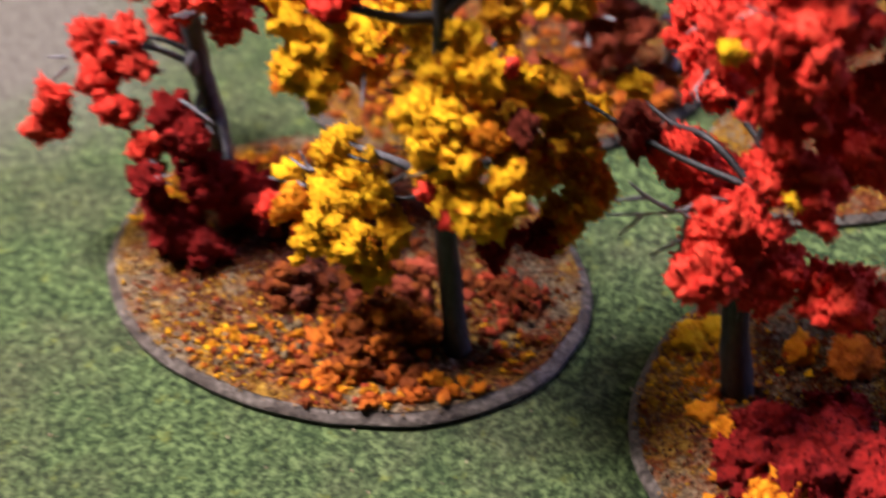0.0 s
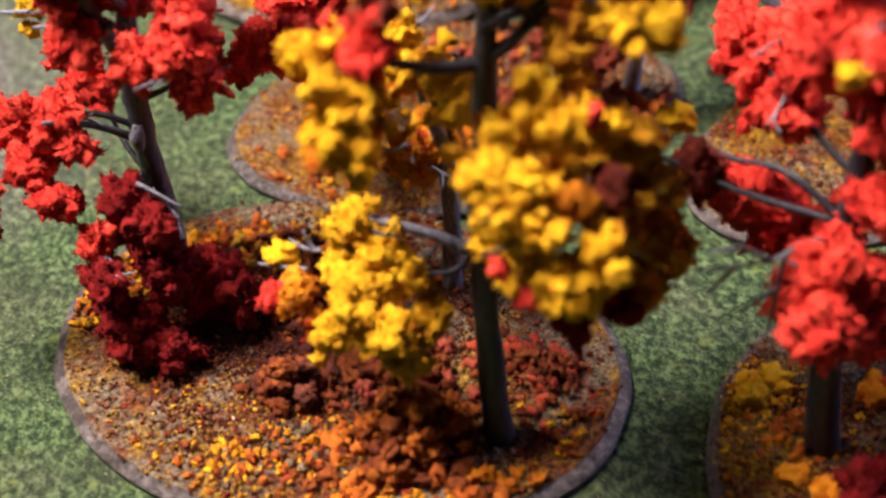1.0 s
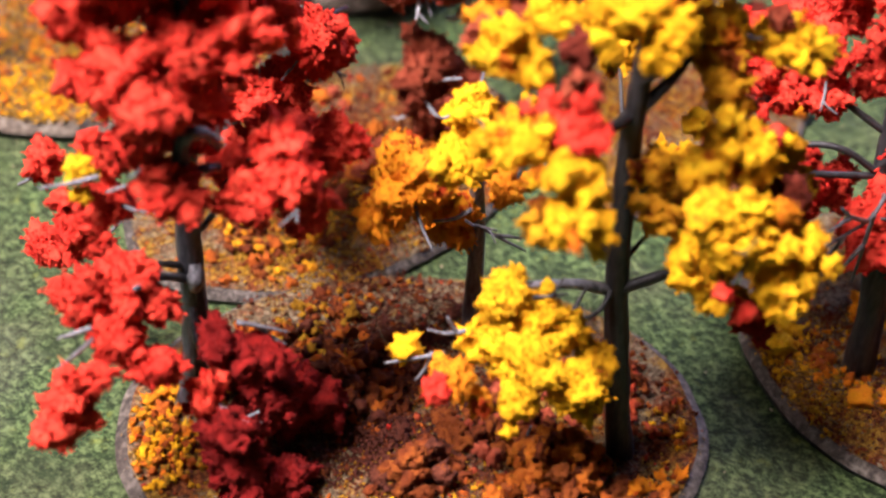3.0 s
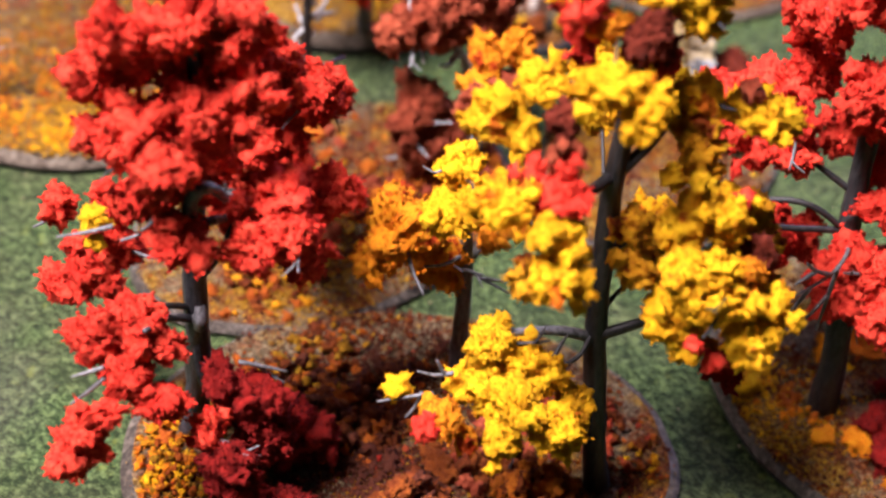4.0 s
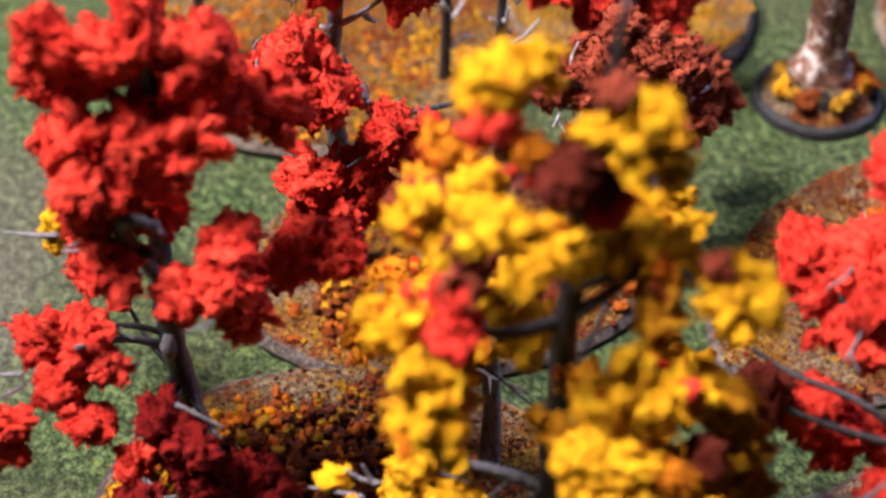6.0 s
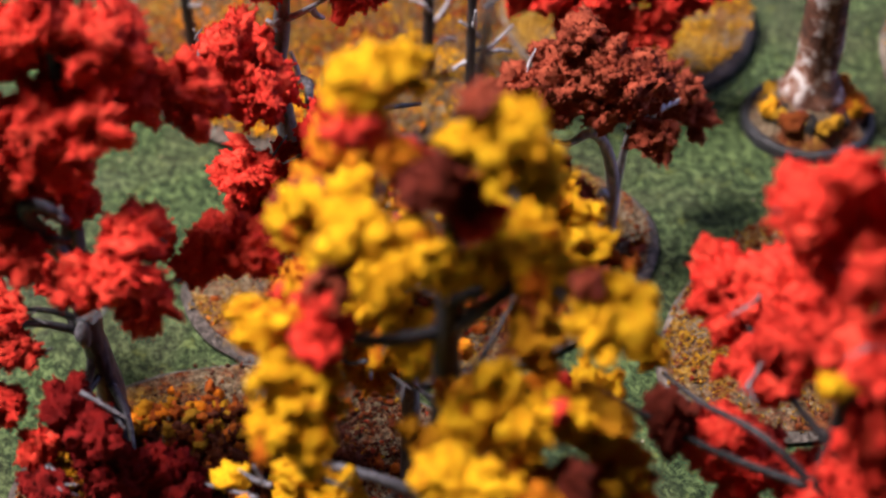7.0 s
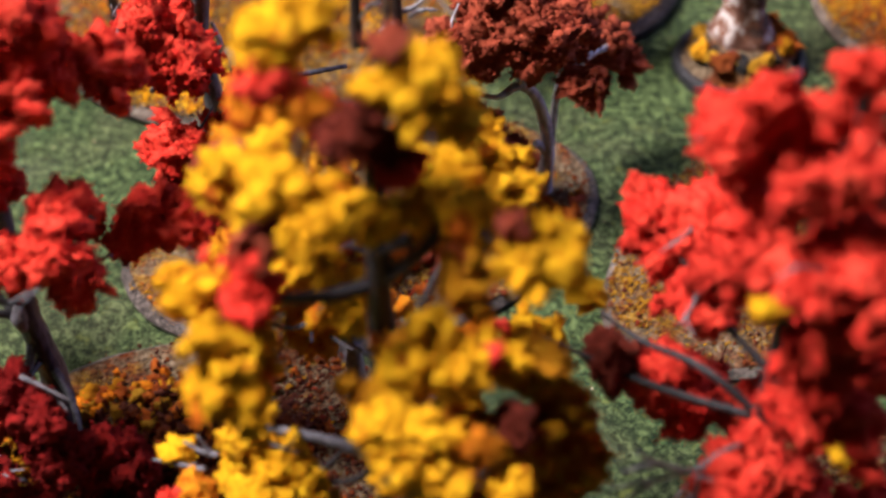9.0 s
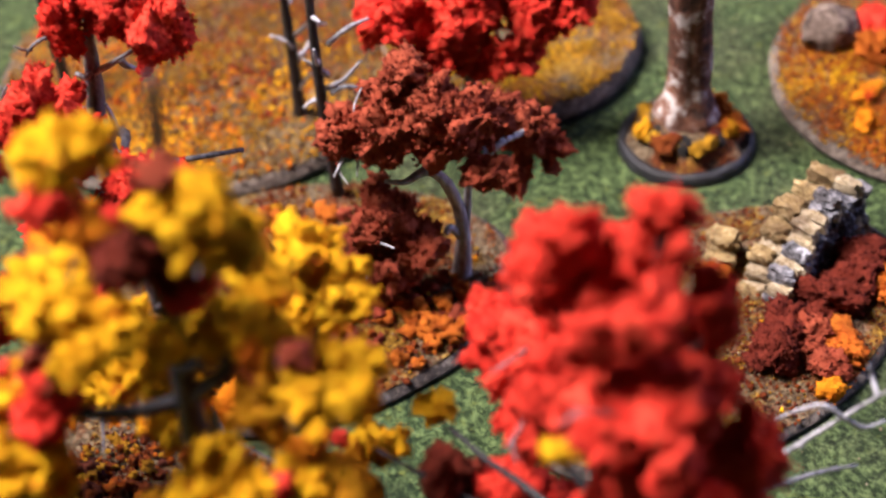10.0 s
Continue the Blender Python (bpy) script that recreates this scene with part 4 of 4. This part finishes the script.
clump(front_red_tree, RED, 56, 4, 58, 7)
clump(front_red_tree, RED, 60, 0, 52, 8)
clump(front_red_tree, RED, 66, 4, 50, 6)
clump(front_red_tree, RED, 61, 24, 82, 8.5)
clump(front_red_tree, RED, 68, 18, 86, 8)
clump(front_red_tree, RED, 63, 4, 86, 8)
clump(front_red_tree, RED, 76, 10, 94, 10)
clump(front_red_tree, RED, 71, 10, 114, 8.5)
clump(front_red_tree, RED, 83, -10, 139, 5.5)
clump(front_red_tree, RED, 82, -8, 129, 7)
clump(front_red_tree, RED, 78, -2, 120, 9)
clump(front_red_tree, RED, 90, -12, 116, 7)
clump(front_red_tree, RED, 74, -24, 108, 10)
clump(front_red_tree, RED, 94, -24, 92, 8)
clump(front_red_tree, RED, 66, -12, 100, 9)
clump(front_red_tree, RED, 86, -14, 104, 9)
clump(front_red_tree, RED, 64, -23, 52, 11)
clump(front_red_tree, RED, 70, -28, 44, 8)
clump(front_red_tree, RED, 86, -30, 40, 10)
clump(front_red_tree, RED, 72, -25, 90, 10)
clump(front_red_tree, RED, 74, -25, 72, 10)
clump(front_red_tree, RED, 93, -12, 68, 10)
clump(front_red_tree, RED, 84, -6, 80, 10)
clump(front_red_tree, YELLOW, 59, -26, 106, 2.2)
clump(front_red_tree, YELLOW, 72, -36, 73, 2.2)
clump(rear_red_tree, RED, -20, 117, 80, 9)
clump(rear_red_tree, RED, -24, 118, 92, 8)
clump(rear_red_tree, RED, -22, 108, 60, 8)
clump(rear_red_tree, RED, -10, 113, 56, 8)
clump(rear_red_tree, RED, -22, 104, 48, 9)
clump(rear_red_tree, RED, -5, 106, 72, 7)
clump(rear_red_tree, RED, 4, 108, 66, 5)
clump(rear_red_tree, RED, -14, 131, 102, 8)
clump(rear_red_tree, RED, 7, 130, 98, 9)
clump(rear_red_tree, RED, -2, 132, 104, 8)
clump(rear_red_tree, RED, -24, 130, 82, 8)
clump(rear_red_tree, RED, -32, 126, 78, 6)
clump(brown_tree, BROWN, 57, 121, 61, 11.1)
clump(brown_tree, BROWN, 75, 119, 59, 12.5)
clump(brown_tree, BROWN, 62, 123, 75, 6.1)
clump(brown_tree, BROWN, 48, 123, 60, 7.7)
clump(brown_tree, BROWN, 68, 118, 69, 6.8)
clump(bright_red_tree, RED, 69, 187, 49, 11.1)
clump(bright_red_tree, RED, 89, 184, 44, 11.2)
clump(bright_red_tree, RED, 109, 179, 45, 11.9)
clump(bright_red_tree, RED, 99, 179, 32, 9.7)
clump(bright_red_tree, RED, 82, 184, 36, 9.7)
clump(bright_red_tree, RED, 95, 186, 50, 9.6)
clump(bright_red_tree, RED, 119, 177, 45, 8.0)
clump(small_tree, ORANGE, -19, 59, 61, 9.1)
clump(small_tree, ORANGE, -6, 56, 45, 7.0)
clump(small_tree, ORANGE, -24, 62, 54, 5.7)
clump(small_tree, ORANGE, 8, 52, 50, 5)
clump(brown_tree, BROWN, 53, 121, 33, 10)
clump(brown_tree, BROWN, 59, 119, 22, 8.5)
clump(brown_tree, BROWN, 52, 118, 18, 8)
clump(brown_tree, BROWN, 47, 121, 26, 7)
clump(rear_red_tree, RED, -27, 108, 62, 6)
clump(rear_red_tree, RED, -12, 109, 47, 7)
clump(rear_red_tree, RED, 0, 112, 60, 5)

limbs(yellow_tree, Y_TRUNK[2:], None, 12, 0.8)
limbs(small_tree, M_TRUNK, TWIG)
limbs(front_red_tree, R_TRUNK)
limbs(left_red_tree, L_TRUNK)
limbs(rear_red_tree, B_TRUNK, TWIG)
limbs(bright_red_tree, K_TRUNK, TWIG)

# main arms
tube("branch", [(-2, 8, 51), (-12, 13, 56), (-25, 19, 59)], [1.6, 1.2, 0.8], TWIG, yellow_tree, 8)
for pts in ([(-3, 8, 52), (4, 0, 58), (6, -8, 66)], [(0, 13, 96), (-10, 11, 98), (-22, 10, 103)], [(0, 12, 105), (10, 8, 110), (22, 5, 112)], [(1, 12, 97), (7, 9, 104), (12, 8, 109)]):
    tube("branch", pts, [1.6, 1.3, 0.9], BARK, yellow_tree, 8)
for pts in ([(-66, 79, 46), (-77, 76, 55), (-88, 70, 62)], [(-66, 80, 42), (-70, 74, 33), (-72, 64, 30)], [(-65, 80, 30), (-62, 70, 26), (-62, 58, 20)]):
    tube("branch", pts, [1.2, 0.9, 0.6], DUSK, left_red_tree, 8)
tube("branch", [(-68.1, 77.0, 72.0), (-72.6, 72.0, 87.0), (-73.1, 69.0, 94.7), (-69.5, 68.0, 94.8), (-65.5, 68.0, 89.4)], [2.0, 1.9, 1.6, 1.4, 1.0], DUSK, left_red_tree, 8)
tube("branch", [(-70.2, 73.0, 81.3), (-69.2, 69.0, 84.6), (-65.6, 68.0, 84.3)], [1.3, 1.2, 0.8], DUSK, left_red_tree, 8)
for pts in ([(-12, 137, 66), (-6, 128, 70), (-5, 118, 68), (21, 123, 62)], [(-5, 118, 68), (-8, 114, 76)], [(-12, 137, 68), (-20, 139, 62), (-26, 141, 54)]):
    tube("branch", pts, [1.5, 1.1, 0.6], TWIG, rear_red_tree, 7)
for pts in ([(65, 120, 46), (66, 120, 53), (64, 121, 60)], [(76, 123, 36), (84, 124, 46), (94, 130, 44)], [(73, 122, 19), (70, 120, 25), (68, 118.5, 25)]):
    tube("branch", pts, [1.1, 1.2, 0.8], PALE, brown_tree, 7)
for pts in ([(69, -14, 60), (60, -4, 68), (54, 12, 62), (49, 22, 62)], [(71, -12, 70), (64, 0, 78), (62, 20, 82)], [(75, -10, 94), (88, -14, 112)]):
    tube("branch", pts, [0.95, 0.8, 0.5], BARK, front_red_tree, 7)
stubs(yellow_tree, 20, 1, BARK)
stubs(small_tree, 12, 2, TWIG)
stubs(front_red_tree, 12, 3)
stubs(left_red_tree, 24, 4)
stubs(rear_red_tree, 10, 5, TWIG)
stubs(brown_tree, 8, 6, PALE)

# bare twigs
for pts in ([(-10, 134, 86), (-12, 133, 85), (-14, 134, 86)], [(-10, 134, 85), (-6, 133, 87), (2, 134, 90)], [(-3, 133, 88), (-2, 133, 86), (0, 134, 84)], [(-10, 132, 66), (-8, 131, 71), (-9, 132, 77)]):
    twig(rear_red_tree, pts, 1.1, PALE)
for pts in ([(68, -15, 56), (57, -21, 64), (49, -22, 62), (34, -20, 61)], [(49, -22, 62), (43, -21, 66), (39, -20, 70)], [(43, -21, 66), (36, -20, 65)], [(42, -21, 61), (37, -20, 55)], [(52, -22, 63), (51, -22, 53), (50, -22, 43)], [(51, -22, 54), (44, -21, 49)]):
    twig(front_red_tree, pts, 0.65, TWIG)
for pts in ([(86, -18, 60), (110, 2, 52), (127, 6, 57), (140, 2, 70)], [(127, 6, 57), (122, 8, 60), (112, 14, 50)], [(118, 4, 54), (112, 8, 46)], [(133, 4, 63), (133, 8, 66), (131, 6, 71)], [(127, 6, 57), (132, 6, 52), (138, 8, 50)], [(104, -4, 52), (120, 2, 46), (132, 6, 40)]):
    twig(front_red_tree, pts, 0.6, PALE)

for owner, pts in (
    (left_red_tree, [(-86, 82, 84), (-91, 85, 83), (-97, 88, 83)]),
    (left_red_tree, [(-78, 75, 85), (-82, 78, 82), (-86, 80, 81)]),
    (left_red_tree, [(-100, 69, 56), (-104, 71, 52), (-107, 73, 49)]),
    (left_red_tree, [(-100, 69, 59), (-103, 71, 58), (-106, 73, 57)]),
    (left_red_tree, [(-70, 59, 49), (-65, 55, 47), (-61, 52, 45)]),
    (left_red_tree, [(-67, 57, 48), (-64, 55, 44), (-62, 52, 42)]),
    (left_red_tree, [(-52, 68, 70), (-48, 65, 71), (-45, 62, 74)]),
    (yellow_tree, [(-37, 27, 41), (-42, 32, 39), (-47, 36, 38)]),
    (yellow_tree, [(-39, 29, 41), (-40, 30, 36), (-42, 31, 33)]),
    (yellow_tree, [(-34, 24, 48), (-37, 27, 47), (-40, 30, 48)]),
    (yellow_tree, [(-35, 25, 47), (-36, 26, 49), (-37, 27, 52)]),
    (small_tree, [(1, 53, 41), (4, 50, 38), (9, 44, 34)]),
    (small_tree, [(4, 50, 38), (6, 48, 38), (8, 45, 38)]),
    (small_tree, [(-9, 47, 55), (-12, 50, 52), (-16, 54, 51)]),
    (yellow_tree, [(-18, 17, 3), (-17, 17, 7), (-17, 16, 12)]),
):
    twig(owner, pts, 0.6, TWIG)


def bare_tree(x, y, height, seed, mat=PALE):
    """A slim bare trunk with short pale branches."""
    ob = tree("slim bare model tree with pale grey twigs", x, y)
    r = random.Random(seed)
    trunk = [(x, y, 3), (x + r.uniform(-1, 1), y, height * 0.4), (x + r.uniform(-1, 1), y, height)]
    tube("trunk", trunk, [2.0, 1.6, 0.9], BARK, ob, 9, 0.2)
    for k in range(9):
        z = height * r.uniform(0.25, 0.95)
        a = r.uniform(0, 6.28)
        d = r.uniform(6, 13)
        tip = (x + d * math.cos(a), y + d * math.sin(a), z + r.uniform(2, 9))
        twig(ob, [(x, y, z), ((x + tip[0]) / 2, (y + tip[1]) / 2, z + 1), tip], 0.8, mat)
    return ob


near_bare = bare_tree(46, 166, 95, 1)
far_bare = bare_tree(41, 203, 95, 2)
for pts in ([(49, 165, 58), (55, 165, 62), (61, 166, 63)], [(48, 165, 48), (45, 166, 51), (42, 166, 54)], [(47, 165, 38), (44, 166, 40), (40, 166, 38)], [(48, 165, 42), (52, 165, 43), (57, 166, 41)]):
    twig(near_bare, pts, 0.9, PALE)
for pts in ([(43, 202, 37), (48, 202, 40), (53, 203, 38)], [(42, 202, 18), (46, 202, 22), (50, 203, 21)], [(42, 202, 33), (40, 202, 36), (36, 203, 38)]):
    twig(far_bare, pts, 0.9, PALE)
bare_tree(-27, 237, 95, 3)

# ---- round black-rimmed base with a broken column ----
column_base = thing("column_ruin", 150, 162, 0, "broken rusty stone column on a round black-rimmed base", "ruin")


def lathe(name, profile, mat, parent, label="", rough=0.0, around=48):
    verts, faces = [], []
    for r, z in profile:
        for k in range(around):
            a = 2 * math.pi * k / around
            w = 1 + rough * noise.noise(Vector((math.cos(a) * 2.2, math.sin(a) * 2.2, z * 0.12))) + rough * 0.6 * noise.noise(Vector((math.cos(a) * 6, math.sin(a) * 6, z * 0.4)))
            verts.append(Vector((r * w * math.cos(a), r * w * math.sin(a), z)) * MM)
    for i in range(len(profile) - 1):
        for k in range(around):
            j = (k + 1) % around
            faces.append((i * around + k, i * around + j, (i + 1) * around + j, (i + 1) * around + k))
    faces.append(tuple((len(profile) - 1) * around + k for k in range(around)))
    return mesh_part(name, verts, faces, mat, parent, label, True)


lathe("rim", [(20.3, 0), (20.4, 0.8), (19.8, 3.2), (19.0, 3.8), (17.6, 3.6), (17.2, 3.2)], BLACK, column_base, "black painted rim")
lathe("soil", [(17.6, 3.3), (15.5, 5.5), (12.5, 9.5), (9, 12.5), (5, 13.5)], SOIL, column_base, "", 0.12)
lathe("shaft", [(10.5, 6), (9.6, 13), (7.6, 17), (6.4, 20), (6.4, 30), (6.0, 45), (6.3, 60), (6.0, 74), (4, 76)], RUSTSTONE, column_base, "flaking rust and white stone shaft", 0.16)
for mat, a, d, r in ((RUST, 0.2, 11, 5.5), (RUST, -0.5, 12, 5), (OCHRE_AND_SHADED_YELLOW, 0.9, 11, 5), (RUST, 0.0, 9, 5), (GOLD_LITTER, 2.6, 12, 3), (GOLD_LITTER, 3.6, 13, 3.5), (GOLD_LITTER, 4.6, 14, 3), (GOLD_LITTER, 4.2, 12, 2.5), (OCHRE_AND_SHADED_YELLOW, 5.6, 13, 4), (GOLD_LITTER, 4.9, 13, 3.5), (RUST_LITTER, 3.9, 13, 4), (OCHRE_AND_SHADED_YELLOW, 3.2, 13, 3.5), (MAROON, 4.0, 11, 3.5), (MAROON, 5.2, 11, 3)):
    clump(column_base, mat, 150 + d * math.cos(a), 162 + d * math.sin(a), 9.5, r, 0.9, "foam_bush")


for a, d, sx, sz in ((4.3, 11, 9, 6), (3.5, 11, 8, 6), (5.2, 11, 8, 5)):
    bm = bmesh.new()
    bmesh.ops.create_icosphere(bm, subdivisions=2, radius=1)
    for v in bm.verts:
        v.co *= 1 + 0.3 * noise.noise(v.co * 1.6 + Vector((a, d, 0)))
        v.co = Vector((v.co.x * sx, v.co.y * sx * 0.6, v.co.z * sz)) * 0.5 * MM
    rock = part("rock", bm, DARKSTONE, column_base)
    rock.location = Vector((d * math.cos(a), d * math.sin(a), 8.5)) * MM
    rock.rotation_euler = (0.2, 0.3, a)

# ---- ruined stone wall ----
ruin = thing("ruined_wall", 160, 90, 3, "ruined wall of cream stones with its shaded side coloured grey, on a scenic base", "ruin")
ruin_rng = random.Random(5)


def stone(parent, m, sx, sy, sz, mat, seed):
    bm = bmesh.new()
    bmesh.ops.create_cube(bm, size=1)
    bmesh.ops.subdivide_edges(bm, edges=bm.edges, cuts=3, use_grid_fill=True)
    for v in bm.verts:
        v.co = v.co * (1.0 - 0.55 * (v.co.length - 0.5)) + 0.24 * noise.noise_vector(v.co * 2.4 + Vector((seed * 3.1, 0, 0)))
        v.co = Vector((v.co.x * sx, v.co.y * sy, v.co.z * sz)) * MM
    ob = part("stone", bm, mat, parent)
    ob.matrix_basis = m
    return ob


def wall_run(x0, y0, x1, y1, heights, seed, mats, thick):
    n = len(heights)
    ang = math.degrees(math.atan2(y1 - y0, x1 - x0))
    step = math.hypot(x1 - x0, y1 - y0) / n
    for i, h in enumerate(heights):
        for k in range(h):
            f = (i + 0.5 + (0.5 if k % 2 else 0)) / n
            x, y = x0 + (x1 - x0) * f - 160 + ruin_rng.uniform(-0.6, 0.6), y0 + (y1 - y0) * f - 90 + ruin_rng.uniform(-0.6, 0.6)
            stone(ruin, pose(x * MM, y * MM, (2.6 + 4.3 * k) * MM, ruin_rng.uniform(-9, 9), ruin_rng.uniform(-9, 9), ang + ruin_rng.uniform(-10, 10)), step * ruin_rng.uniform(0.85, 1.1), thick, ruin_rng.uniform(4.2, 5.2), ruin_rng.choice(mats), seed + i * 9 + k)


wall_run(141, 91, 174, 115, [1, 2, 3, 4, 4, 5, 5, 4, 5, 4, 5, 4], 1, (CREAM, OCHRE, OCHRE), 7.5)
# the wall's right side, coloured blue-grey to stand for its shade
wall_run(146, 85, 179, 109, [2, 3, 4, 4, 5, 5, 6, 5, 5, 4, 5, 4], 70, (SHADE_STONE, SHADE_STONE, SHADE_STONE, CREAM), 7.5)
wall_run(134, 98, 142, 108, [2, 3], 140, (OCHRE, CREAM), 8)
for mat, x, y, r in ((MAROON, 160, 82, 8), (MAROON, 168, 86, 8), (MAROON, 174, 92, 8), (BROWN, 150, 72, 7), (RUST, 158, 66, 6), (RUST, 160, 73, 4), (BROWN, 152, 62, 5), (MAROON, 146, 76, 8), (RUST, 178, 84, 6), (RUST, 136, 99, 5), (RUST, 141, 105, 4), (MAROON, 140, 68, 7), (ORANGE, 150, 55, 4)):
    bush(base_w, ground_w, mat, x, y, r, 0.5, 0.9)


# ---- boulder on the far base ----
def boulder(x, y, z, r, mat, seed, label):
    bm = bmesh.new()
    bmesh.ops.create_icosphere(bm, subdivisions=4, radius=1)
    for v in bm.verts:
        p = v.co + Vector((seed, 0, 0))
        v.co *= 1 + 0.22 * noise.noise(p * 1.4) + 0.08 * noise.noise(p * 4)
        v.co = Vector((v.co.x, v.co.y * 0.85, v.co.z * 0.8)) * r * MM
    ob = part("boulder", bm, mat)
    ob.location = Vector((x, y, z)) * MM
    return tagged(ob, label, "boulder")


boulder(206, 190, 10, 9, BROWNSTONE, 3, "grey-brown rounded boulder on a scenic base")
for mat, x, y, r in ((RUST, 216, 178, 7), (ORANGE, 206, 160, 5), (RED, 222, 190, 8), (ORANGE, 200, 148, 5), (RUST, 214, 150, 6)):
    bush(base_g, ground_g, mat, x, y, r, 0.3, 0.8)


# ---- loose bits on the mat ----
stray = random.Random(12)


def scrap(x, y, r, mat, label, category):
    ob = new("foam_crumb", stray.choice(CRUMBLY))
    ob.location = Vector((x, y, r * 0.75)) * MM
    ob.scale = (r * MM, r * MM, r * 0.8 * MM)
    ob.rotation_euler = (0, 0, stray.uniform(0, 6))
    ob.material_slots[0].link = "OBJECT"
    ob.material_slots[0].material = mat
    return tagged(ob, label, category)


scrap(-81, 215, 2.4, RED, "loose red foam crumb lying on the mat", "foam crumb")
rng = np.random.default_rng(77)
spots = np.stack([rng.uniform(-150, 230, 260), rng.uniform(-90, 260, 260), np.full(260, 0.3)], 1)
flecks = new("stray_flecks", quick_mesh("stray_flecks", *crumb_arrays(spots * MM, rng.uniform(0.2, 0.5, 260) * MM, rng, 1), CREAM))
tagged(flecks, "tiny pale flecks strewn over the green mat", "flecks", kind="stuff")
